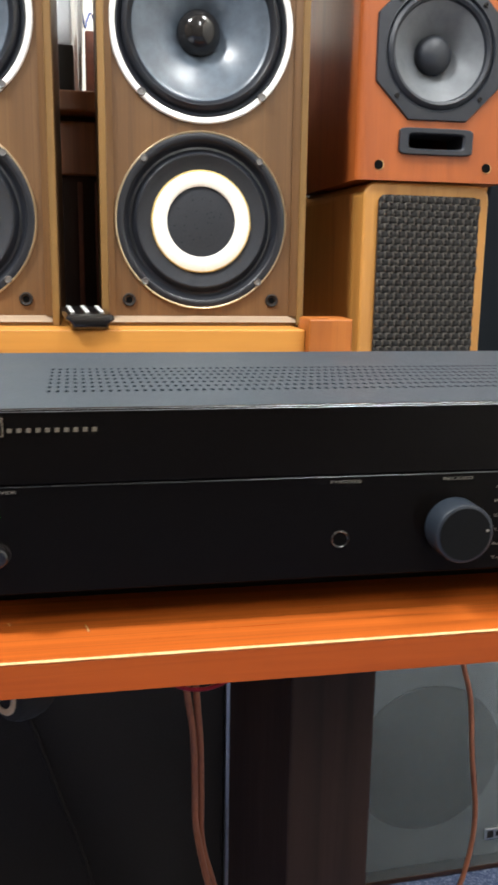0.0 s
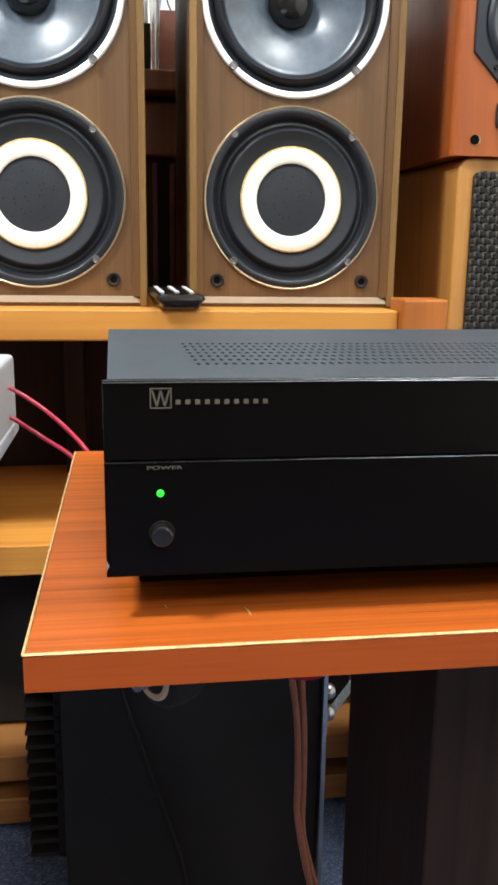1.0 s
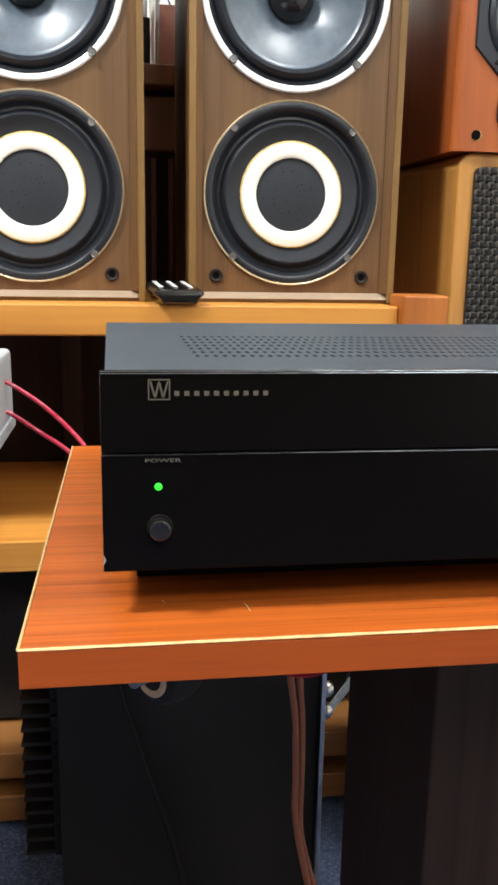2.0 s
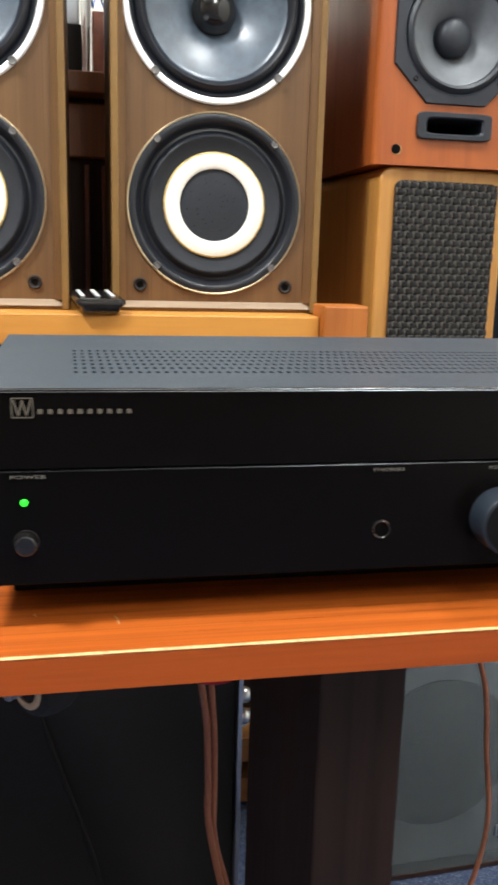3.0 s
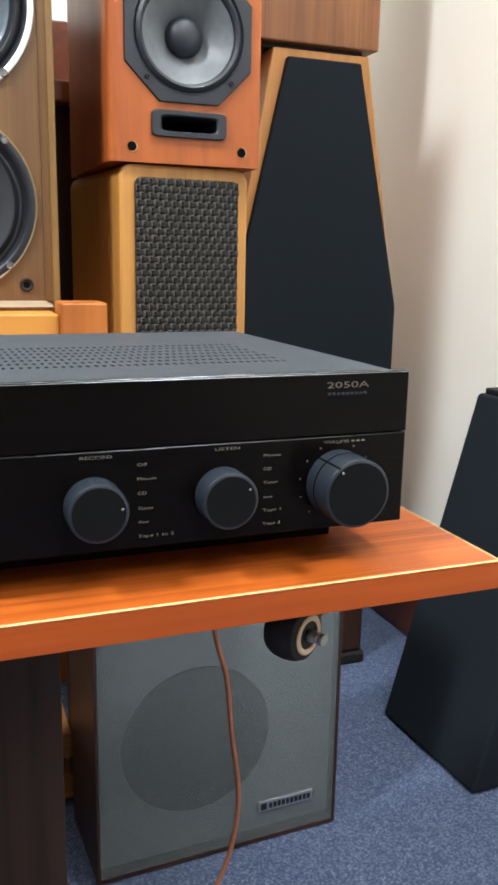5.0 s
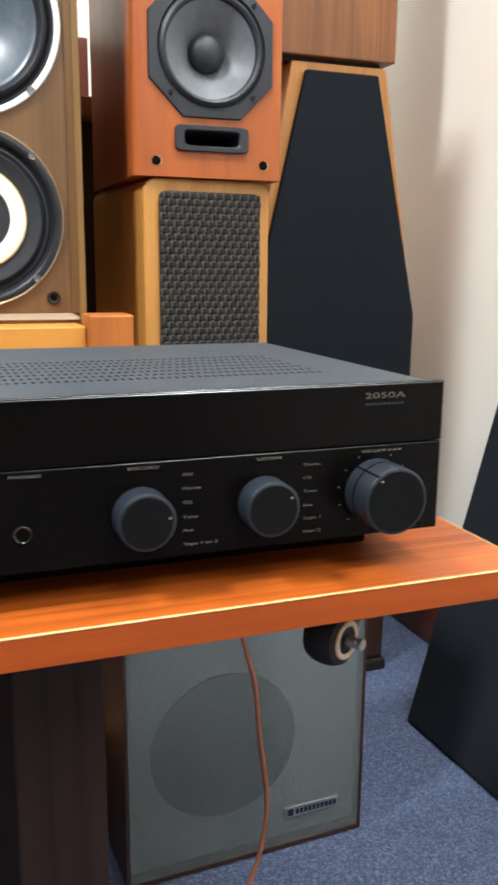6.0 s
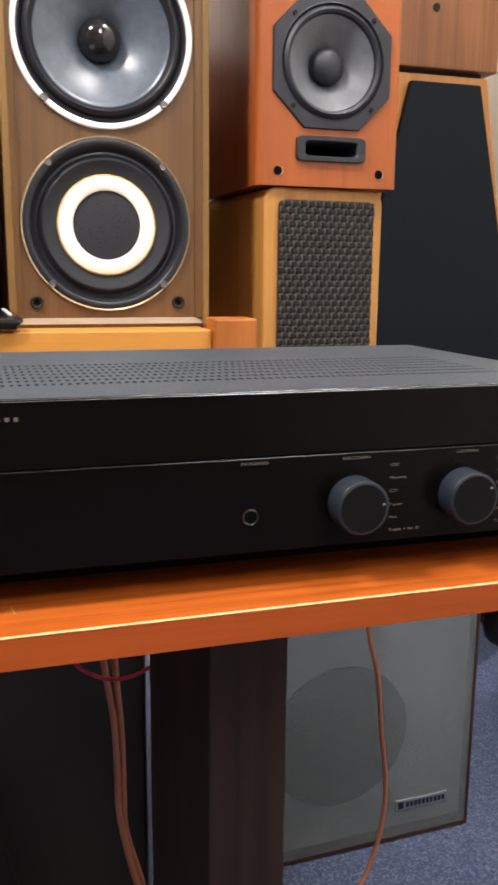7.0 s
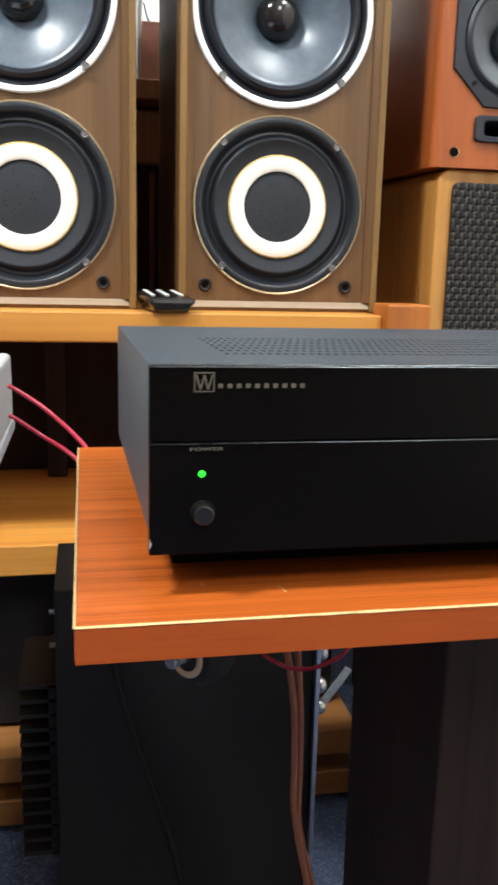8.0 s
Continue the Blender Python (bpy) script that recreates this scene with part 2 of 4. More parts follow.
def lathe(profile, at, seg=64, axis="y"):
    """Turns (radius, depth) pairs round the y axis (depth to +y), or the x or z axis, at a place."""
    bm = bmesh.new()
    rings = []
    for r, d in profile:
        if r < 1e-6:
            rings.append([bm.verts.new((0, d, 0))])
        else:
            rings.append([bm.verts.new((r * math.cos(2 * math.pi * i / seg), d, r * math.sin(2 * math.pi * i / seg))) for i in range(seg)])
    for a, b in zip(rings, rings[1:]):
        for i in range(seg):
            j = (i + 1) % seg
            if len(a) == 1 and len(b) == 1:
                continue
            if len(a) == 1:
                bm.faces.new((a[0], b[j], b[i]))
            elif len(b) == 1:
                bm.faces.new((a[i], a[j], b[0]))
            else:
                bm.faces.new((a[i], a[j], b[j], b[i]))
    turn = {"y": Matrix(), "x": Matrix.Rotation(-math.pi / 2, 4, "Z"), "z": Matrix.Rotation(math.pi / 2, 4, "X")}[axis]
    bmesh.ops.transform(bm, matrix=Matrix.Translation(at) @ turn, verts=bm.verts)
    bmesh.ops.recalc_face_normals(bm, faces=bm.faces)
    for f in bm.faces:
        f.smooth = True
    for e in bm.edges:
        if len(e.link_faces) == 2 and e.calc_face_angle() > 0.62:
            e.smooth = False
    return bm


def smooth_path(points, steps=10):
    pts = [Vector(p) for p in points]
    ext = [2 * pts[0] - pts[1], *pts, 2 * pts[-1] - pts[-2]]
    out = []
    for i in range(1, len(ext) - 2):
        p0, p1, p2, p3 = ext[i - 1:i + 3]
        for s in range(steps):
            t = s / steps
            out.append(0.5 * (2 * p1 + (p2 - p0) * t + (2 * p0 - 5 * p1 + 4 * p2 - p3) * t * t + (3 * p1 - p0 - 3 * p2 + p3) * t ** 3))
    return out + [pts[-1]]


def tube(points, r, seg=10, steps=10):
    path = smooth_path(points, steps)
    bm = bmesh.new()
    rings = []
    for i, p in enumerate(path):
        d = (path[min(i + 1, len(path) - 1)] - path[max(i - 1, 0)]).normalized()
        side = d.cross(Vector((0.31, 0.2, 0.93))).normalized()
        up = side.cross(d)
        rings.append([bm.verts.new(p + r * (math.cos(2 * math.pi * k / seg) * side + math.sin(2 * math.pi * k / seg) * up)) for k in range(seg)])
    for a, b in zip(rings, rings[1:]):
        for k in range(seg):
            bm.faces.new((a[k], a[(k + 1) % seg], b[(k + 1) % seg], b[k]))
    bm.faces.new(rings[0][::-1])
    bm.faces.new(rings[-1])
    bmesh.ops.recalc_face_normals(bm, faces=bm.faces)
    for f in bm.faces:
        f.smooth = True
    return bm


def prism(outline, y0, y1, bevel=0.0):
    """A plate with an (x, z) outline between two depths."""
    bm = bmesh.new()
    front = [bm.verts.new((x, y0, z)) for x, z in outline]
    back = [bm.verts.new((x, y1, z)) for x, z in outline]
    n = len(outline)
    bm.faces.new(front)
    bm.faces.new(back[::-1])
    for i in range(n):
        bm.faces.new((front[i], back[i], back[(i + 1) % n], front[(i + 1) % n]))
    bmesh.ops.recalc_face_normals(bm, faces=bm.faces)
    if bevel:
        bmesh.ops.bevel(bm, geom=list(bm.edges), offset=bevel, segments=2, profile=0.5, affect="EDGES")
    return bm


def holed_cell(bm, x0, x1, z0, z1, cx, cz, rx, rz, y, depth, seg=48, square=1.0):
    """A rectangular piece of plate facing -y with an oval hole whose wall runs back."""
    ring, rim, wall = [], [], []
    for i in range(seg):
        a = 2 * math.pi * (i + 0.5) / seg
        c, s = math.cos(a), math.sin(a)
        hc, hs = math.copysign(abs(c) ** square, c), math.copysign(abs(s) ** square, s)
        ring.append(bm.verts.new((cx + rx * hc, y, cz + rz * hs)))
        wall.append(bm.verts.new((cx + rx * hc, y + depth, cz + rz * hs)))
        k = min(((x1 - cx) if c > 0 else (x0 - cx)) / c if abs(c) > 1e-9 else 1e9, ((z1 - cz) if s > 0 else (z0 - cz)) / s if abs(s) > 1e-9 else 1e9)
        rim.append(bm.verts.new((cx + k * c, y, cz + k * s)))
    for i in range(seg):
        j = (i + 1) % seg
        a, b = rim[i].co, rim[j].co
        if abs(a.x - b.x) > 1e-7 and abs(a.z - b.z) > 1e-7:
            corner = bm.verts.new((a.x if abs(a.x - cx) > abs(b.x - cx) and a.x in (x0, x1) else (x1 if a.x + b.x > 2 * cx else x0), y, z1 if a.z + b.z > 2 * cz else z0))
            corner.co.x = x1 if (a.x + b.x) / 2 > cx else x0
            bm.faces.new((ring[i], ring[j], rim[j], corner, rim[i]))
        else:
            bm.faces.new((ring[i], ring[j], rim[j], rim[i]))
        bm.faces.new((ring[j], ring[i], wall[i], wall[j]))


def thing(name, base, label, category, group="", kind="", turn=0.0):
    ob = new(name)
    ob.empty_display_size = 0.05
    ob.matrix_basis = pose(*base, 0, 0, turn)
    ORIGIN[ob] = Vector(base)
    return tagged(ob, label, category, group, kind)


def part(name, bm, material, parent=None, label="", local=False):
    """One mesh from a bmesh, under a thing or a part, or on its own with its origin at its base."""
    if parent is None:
        lo = [min(v.co[k] for v in bm.verts) for k in range(3)]
        hi = [max(v.co[k] for v in bm.verts) for k in range(3)]
        base = Vector(((lo[0] + hi[0]) / 2, (lo[1] + hi[1]) / 2, lo[2]))
    else:
        base = ORIGIN[parent]
    shift = Vector() if local else -base
    for v in bm.verts:
        v.co += shift
    me = bpy.data.meshes.new(name)
    bm.to_mesh(me)
    bm.free()
    for m in material if isinstance(material, (list, tuple)) else [material]:
        me.materials.append(m)
    ob = new(name, me)
    ORIGIN[ob] = base
    if parent is None:
        ob.location = base
    else:
        ob.parent = parent
    if label:
        ob["label"] = label
    return ob


def lettering(text, x, y, z, height, parent, material, width=None, name="lettering"):
    """Flat printed words facing -y, left end and base line at x, z."""
    cu = bpy.data.curves.new("words", "FONT")
    cu.body, cu.size, cu.extrude = text, 1.0, 0.0
    cu.resolution_u = 3
    tmp = bpy.data.objects.new("words", cu)
    scene.collection.objects.link(tmp)
    bpy.context.view_layer.update()
    me = bpy.data.meshes.new_from_object(tmp)
    bpy.data.objects.remove(tmp)
    bpy.data.curves.remove(cu)
    bm = bmesh.new()
    bm.from_mesh(me)
    bpy.data.meshes.remove(me)
    lo, hi = min(v.co.x for v in bm.verts), max(v.co.x for v in bm.verts)
    top = max(v.co.y for v in bm.verts)
    sy = height / top
    sx = width / (hi - lo) if width else sy
    for v in bm.verts:
        v.co = Vector((x + (v.co.x - lo) * sx, y, z + v.co.y * sy))
    return part(name, bm, material, parent)


# ---- room ----
tagged(part("floor", box(-2.0, 1.1, -2.2, 2.0, -0.05, 0.0), M_CARPET), "blue flecked loop pile office carpet floor", "floor", kind="structure")
tagged(part("wall_east", box(1.0, 1.1, -2.2, 2.0, 0.0, 2.6), M_WALL), "cream painted plaster wall", "wall", kind="structure")
tagged(part("wall_north", box(-2.0, 1.0, 1.9, 2.0, 0.0, 2.6), M_WALL), "cream painted plaster wall behind the racks", "wall", kind="structure")
# west and south walls are never in view; their dark colour deepens the shadows
tagged(part("wall_west", box(-2.1, -2.0, -2.2, 2.0, 0.0, 2.6), M_WALL_DIM), "unseen plaster wall, darkened to cut fill light", "wall", kind="structure")
tagged(part("wall_south", box(-2.0, 1.0, -2.3, -2.2, 0.0, 2.6), M_WALL_DIM), "unseen plaster wall, darkened to cut fill light", "wall", kind="structure")
tagged(part("ceiling", box(-2.1, 1.1, -2.3, 2.0, 2.6, 2.65), M_WALL), "white painted ceiling", "ceiling", kind="structure")
tagged(part("baseboard", box(0.982, 0.9995, -2.2, 1.9, 0.001, 0.11, 0.004), M_SKIRT), "dark mahogany skirting board along the wall", "skirting", kind="structure")
for lamp_x, lamp_y, lamp_sx, lamp_sy, lamp_w in LAMPS:
    fixture = thing("ceiling_light", (lamp_x, lamp_y, 2.53), "white fluorescent ceiling light fitting", "lamp", "ceiling lights")
    part("housing", box(lamp_x - lamp_sx / 2 - 0.03, lamp_x + lamp_sx / 2 + 0.03, lamp_y - lamp_sy / 2 - 0.03, lamp_y + lamp_sy / 2 + 0.03, 2.55, 2.6, 0.004), M_GREYBOX, fixture)
    part("diffuser", box(lamp_x - lamp_sx / 2, lamp_x + lamp_sx / 2, lamp_y - lamp_sy / 2, lamp_y + lamp_sy / 2, 2.53, 2.549, 0.004), M_TUBE, fixture)


# ---- wooden rack behind ----
def rack():
    r = thing("wooden_rack", (-0.3, 1.15, 0.0), "golden pine shelving rack carrying loudspeakers", "rack")
    # the two lowest boards take the pine with the shade in its colour
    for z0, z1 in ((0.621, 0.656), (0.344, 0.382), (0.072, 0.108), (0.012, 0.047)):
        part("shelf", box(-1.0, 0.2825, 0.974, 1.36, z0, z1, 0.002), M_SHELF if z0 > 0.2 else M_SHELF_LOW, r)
    for x0, x1 in ((0.283, 0.337), (-1.055, -1.001)):
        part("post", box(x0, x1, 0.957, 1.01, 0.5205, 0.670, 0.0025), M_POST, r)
        # lower half of the same post, its shade put in as a darker wood
        part("leg", box(x0, x1, 0.957, 1.01, 0.0, 0.520, 0.0025), M_DARKWOOD, r, "lower part of the post, darkened for shade")
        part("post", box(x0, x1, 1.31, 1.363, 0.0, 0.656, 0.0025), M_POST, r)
    part("back_panel", box(-1.0, 0.2825, 1.361, 1.372, 0.03, 0.62), M_DARKWOOD, r)
    part("divider", box(-0.13, -0.10, 1.30, 1.36, 0.3825, 0.6205, 0.002), M_DARKWOOD, r)
    return r


rack()


# ---- twin-woofer loudspeakers ----
def screw(x, y, z, r, parent):
    s = part("screw", lathe([(0, -0.0032), (r * 0.45, -0.0032), (r * 0.45, -0.0024), (r * 0.8, -0.003), (r, -0.0012), (r, 0.001)], (x, y, z), 14), M_STEEL, parent)
    return s


def tower(cx=0.1645, z0=0.6565):
    yb, yf = 1.040, 1.029          # baffle and frame fronts
    w, h = 0.2515, 0.620
    x0, x1, z1 = cx + 0.003 - w / 2, cx + 0.003 + w / 2, z0 + h
    t = thing("loudspeaker", (cx, 1.17, z0), "walnut veneered loudspeaker with two exposed woofers on the rack", "loudspeaker", "walnut loudspeakers")
    for a in (x0, x1 - 0.0085):
        part("side_panel", box(a, a + 0.0085, yf + 0.0041, 1.310, z0, z1, 0.0005), M_TOWER, t)
        part("edge_strip", box(a, a + 0.0085, yf + 0.001, yf + 0.004, z0, z1, 0.001), M_TOWER_EDGE, t, "golden front edge strip")
    part("bottom_panel", box(x0 + 0.0086, x1 - 0.0086, yf + 0.006, 1.310, z0, z0 + 0.004), M_TOWER_EDGE, t)
    part("top_panel", box(x0 + 0.0086, x1 - 0.0086, yf + 0.001, 1.310, z1 - 0.009, z1), M_TOWER_EDGE, t)
    part("back_panel", box(x0 + 0.0086, x1 - 0.0086, 1.298, 1.309, z0 + 0.0045, z1 - 0.0095), M_TOWER_EDGE, t)
    for a, b in ((x0 + 0.0088, x0 + 0.0165), (x1 - 0.0165, x1 - 0.0088)):
        bm = box(a, b, yf + 0.0025, yb + 0.010, z0 + 0.0115, z1 - 0.010)
        inner = b if a < cx else a
        for v in bm.verts:
            if abs(v.co.x - inner) < 1e-6 and v.co.y < yb:
                v.co.y += 0.0065
        part("frame_strip", bm, M_TOWER, t)
    sill = box(x0 + 0.0088, x1 - 0.0088, yf + 0.002, yb + 0.010, z0 + 0.0042, z0 + 0.0115)
    for v in sill.verts:
        if v.co.z > z0 + 0.01 and v.co.y < yb:
            v.co.y += 0.008
    part("bottom_moulding", sill, M_TOWER_SILL, t)
    # baffle with real openings
    zl, zu = 0.7825, 1.0050
    rl, ru = 0.100, 0.1005
    bm = bmesh.new()
    bx0, bx1 = x0 + 0.0166, x1 - 0.0166
    holed_cell(bm, bx0, bx1, z0 + 0.0116, 0.889, cx, zl, rl, rl, yb, 0.014, 72)
    holed_cell(bm, bx0, bx1, 0.889, z1 - 0.0101, cx, zu, ru, ru, yb, 0.014, 72)
    part("baffle", bm, M_TOWER, t)
    # lower driver: passive radiator with a cream ring
    d = part("woofer", lathe([(0.1035, -0.0005), (0.1030, -0.0040), (0.1000, -0.0047), (0.0962, -0.0045), (0.0948, -0.0036), (0.0930, 0.0002), (0.0908, 0.0040), (0.0880, 0.0060),
                              (0.0852, 0.0056), (0.0826, 0.0030), (0.0808, -0.0002), (0.0792, -0.0016), (0.0776, -0.0016)], (cx, yb, zl), 96), M_RUBBER, t, "black rubber surround")
    part("trim_ring", lathe([(0.1058, 0.0), (0.1058, -0.0030), (0.1046, -0.0044), (0.1034, -0.0040), (0.1034, 0.0)], (cx, yb, zl), 96), M_BRASS_RING, d, "thin pale brass trim ring")
    part("cone_flat", lathe([(0.0780, -0.0017), (0.0765, -0.0010), (0.0700, 0.0022), (0.0613, 0.0042)], (cx, yb, zl), 96), M_FLATCONE, d)
    part("cream_ring", lathe([(0.0613, 0.006), (0.0610, 0.0026), (0.0590, 0.0014), (0.0440, 0.0014), (0.0422, 0.0024), (0.0420, 0.006)], (cx, yb, zl), 96), M_WHITE_RING, d, "cream foam ring")
    part("ring_edge", lathe([(0.0616, 0.006), (0.0614, 0.0024), (0.0602, 0.0012), (0.0596, 0.0012), (0.0596, 0.006)], (cx, yb, zl), 96), M_AGED, d, "yellowed edge of the ring")
    part("dust_disc", lathe([(0.0420, 0.0045), (0.030, 0.0030), (0.015, 0.0022), (0.0, 0.002)], (cx, yb, zl), 64), M_FLATCONE, d, "charcoal felt centre disc")
    dots = bmesh.new()
    rnd = random.Random(7)
    for i in range(26):
        a, q = rnd.uniform(0, 6.28), 0.036 * math.sqrt(rnd.random())
        bmesh.ops.create_circle(dots, cap_ends=True, radius=0.0007, segments=6, matrix=Matrix.Translation((cx + q * math.cos(a), yb + 0.0012, zl + q * math.sin(a))) @ Matrix.Rotation(math.pi / 2, 4, "X"))
    part("vent_dots", dots, M_HOLE, d)
    for sx in (-1, 1):
        for sz in (-1, 1):
            screw(cx + sx * 0.0700, yb - 0.0045, zl + sz * 0.0720, 0.0046, d)
    # upper driver: coated cone with a glossy cap in a white ring
    d = part("woofer", lathe([(0.1030, -0.002), (0.0995, -0.0035), (0.0955, 0.002), (0.0925, -0.003), (0.0885, -0.0055), (0.0845, -0.002), (0.0822, 0.0035)], (cx, yb, zu), 96), M_RUBBER, t, "black rubber surround")
    part("trim_ring", lathe([(0.1092, 0.0), (0.1090, -0.0030), (0.1078, -0.0040), (0.1040, -0.0040), (0.1012, -0.0022), (0.1008, 0.002)], (cx, yb, zu), 96), M_CHROME_RING, d, "white metal trim ring")
    part("cone", lathe([(0.0825, 0.0030), (0.0806, 0.0050), (0.0775, 0.0060), (0.068, 0.0095), (0.058, 0.0138), (0.048, 0.0190), (0.038, 0.0252), (0.030, 0.0310), (0.024, 0.0360)], (cx, yb, zu), 96), M_CONE, d, "glossy grey coated cone")
    part("dust_cap", lathe([(0.0268, 0.0350), (0.0262, 0.0290), (0.0235, 0.0215), (0.0185, 0.0150), (0.0105, 0.0108), (0.0, 0.0095)], (cx, yb, zu), 48), M_DOME, d, "glossy black dust cap")
    for sx in (-1, 1):
        for sz in (-1, 1):
            screw(cx + sx * 0.0720, yb - 0.0040, zu + sz * 0.0765, 0.0050, d)
    for sx in (-1, 1):
        s = part("grille_socket", lathe([(0.0082, 0.0), (0.0082, -0.0022), (0.0068, -0.0030), (0.0045, -0.0018), (0.0042, 0.008), (0.0, 0.008)], (cx + sx * 0.0895, yb, z0 + 0.031), 24), M_BLACK, t, "black plastic socket")
        part("socket_hole", lathe([(0.0040, -0.0010), (0.0, -0.0009)], (cx + sx * 0.0895, yb, z0 + 0.031), 12), M_HOLE, s)
    return t


right_tower = tower()
copy_thing(right_tower, pose(0.1645 - 0.302, 1.17, 0.6565))


# ---- red loudspeaker on the small one ----
def red_speaker():
    x0, x1, yf, z0, z1 = 0.3575, 0.5560, 1.034, 0.8385, 1.285
    t = thing("bookshelf_loudspeaker", (0.457, 1.17, z0), "cherry veneered loudspeaker with grey cone on a smaller one", "loudspeaker")
    cx, cz = 0.4595, 0.993
    part("side_panel", box(x0, x0 + 0.012, yf, 1.315, z0, z1, 0.010, 4, lambda e: vertical(e) and e.verts[0].co.y < 1.1 and e.verts[0].co.x < x0 + 0.001), M_RED, t)
    part("side_panel", box(x1 - 0.012, x1, yf, 1.315, z0, z1, 0.004, 3, lambda e: vertical(e) and e.verts[0].co.y < 1.1 and e.verts[0].co.x > x1 - 0.001), M_RED, t)
    part("bottom_panel", box(x0 + 0.0121, x1 - 0.0121, yf + 0.0002, 1.315, z0, z0 + 0.012), M_RED, t)
    part("top_panel", box(x0 + 0.0121, x1 - 0.0121, yf + 0.0005, 1.315, z1 - 0.012, z1), M_RED, t)
    part("back_panel", box(x0 + 0.0121, x1 - 0.0121, 1.30, 1.3145, z0 + 0.0121, z1 - 0.0121), M_RED, t)
    bm = bmesh.new()
    holed_cell(bm, x0 + 0.012, x1 - 0.012, 0.9115, z1 - 0.012, cx, cz, 0.0735, 0.0735, yf + 0.0002, 0.012, 64)
    holed_cell(bm, x0 + 0.012, x1 - 0.012, z0 + 0.012, 0.9115, 0.4597, 0.886, 0.040, 0.0115, yf + 0.0002, 0.06, 48, 0.3)
    part("baffle", bm, M_RED, t)
    hw, c = 0.0810, 0.043
    # octagonal plate with a round opening
    bm = bmesh.new()
    N = 64
    inner, outer, back = [], [], []
    for i in range(N):
        a = 2 * math.pi * (i + 0.5) / N
        ca, sa = math.cos(a), math.sin(a)
        k = min(hw / max(abs(ca), 1e-9), hw / max(abs(sa), 1e-9), (2 * hw - c) / (abs(ca) + abs(sa)))
        outer.append(bm.verts.new((cx + k * ca, yf - 0.0035, cz + k * sa)))
        back.append(bm.verts.new((cx + (k + 0.0012) * ca, yf, cz + (k + 0.0012) * sa)))
        inner.append(bm.verts.new((cx + 0.0715 * ca, yf - 0.0040, cz + 0.0715 * sa)))
    for i in range(N):
        j = (i + 1) % N
        bm.faces.new((inner[i], inner[j], outer[j], outer[i]))
        bm.faces.new((outer[i], outer[j], back[j], back[i]))
    bmesh.ops.recalc_face_normals(bm, faces=bm.faces)
    d = part("driver_plate", bm, M_PLATE, t, "charcoal eight-sided driver plate")
    part("surround", lathe([(0.0722, -0.0042), (0.0710, -0.0046), (0.0690, -0.0010), (0.0670, -0.0040), (0.0635, -0.0062), (0.0600, -0.0040), (0.0585, 0.0010)], (cx, yf, cz), 80), M_PLATE, d)
    part("cone", lathe([(0.0588, 0.0005), (0.0560, 0.0020), (0.045, 0.0100), (0.033, 0.0190), (0.022, 0.0275)], (cx, yf, cz), 80), M_POLYCONE, d, "pale grey cone")
    part("dust_cap", lathe([(0.0238, 0.0270), (0.0232, 0.0190), (0.0200, 0.0125), (0.0135, 0.0085), (0.0, 0.0065)], (cx, yf, cz), 40), M_PLATE, d, "dark grey dust cap")
    for sx in (-1, 1):
        for sz in (-1, 1):
            part("screw", lathe([(0, -0.0018), (0.0016, -0.0018), (0.0022, -0.0026), (0.0030, -0.0018), (0.0030, 0.001)], (cx + sx * 0.0545, yf - 0.0036, cz + sz * 0.0545), 14), M_BLACK, d)
    # reflex port
    port = bmesh.new()
    loops = []
    for rx, rz, dy, sq in ((0.0488, 0.0160, 0.0, 0.22), (0.0488, 0.0160, -0.0040, 0.22), (0.0478, 0.0150, -0.0052, 0.22), (0.0385, 0.0106, -0.0052, 0.30), (0.0362, 0.0090, -0.0030, 0.32), (0.0350, 0.0086, 0.0450, 0.32)):
        ring = []
        for k in range(64):
            a = 2 * math.pi * (k + 0.5) / 64
            ca, sa = math.cos(a), math.sin(a)
            ring.append(port.verts.new((0.4597 + rx * math.copysign(abs(ca) ** sq, ca), yf + dy, 0.886 + rz * math.copysign(abs(sa) ** sq, sa))))
        loops.append(ring)
    for a, b in zip(loops, loops[1:]):
        for k in range(64):
            port.faces.new((a[k], a[(k + 1) % 64], b[(k + 1) % 64], b[k]))
    bmesh.ops.recalc_face_normals(port, faces=port.faces)
    part("port", port, M_PLATE, t, "charcoal plastic slot port")
    for hx in (0.3865, 0.5305):
        part("peg_hole", lathe([(0.0058, 0.0), (0.0057, -0.0008), (0.0, -0.0009)], (hx, yf, 0.857), 24), M_HOLE, t, "dark grille peg hole")
        part("hole_rim", lathe([(0.0062, 0.0), (0.0060, -0.0004), (0.0052, -0.0005), (0.0051, 0.0)], (hx + 0.0010, yf, 0.8566), 24), M_CHIP_EDGE, t)
    return t


red_speaker()


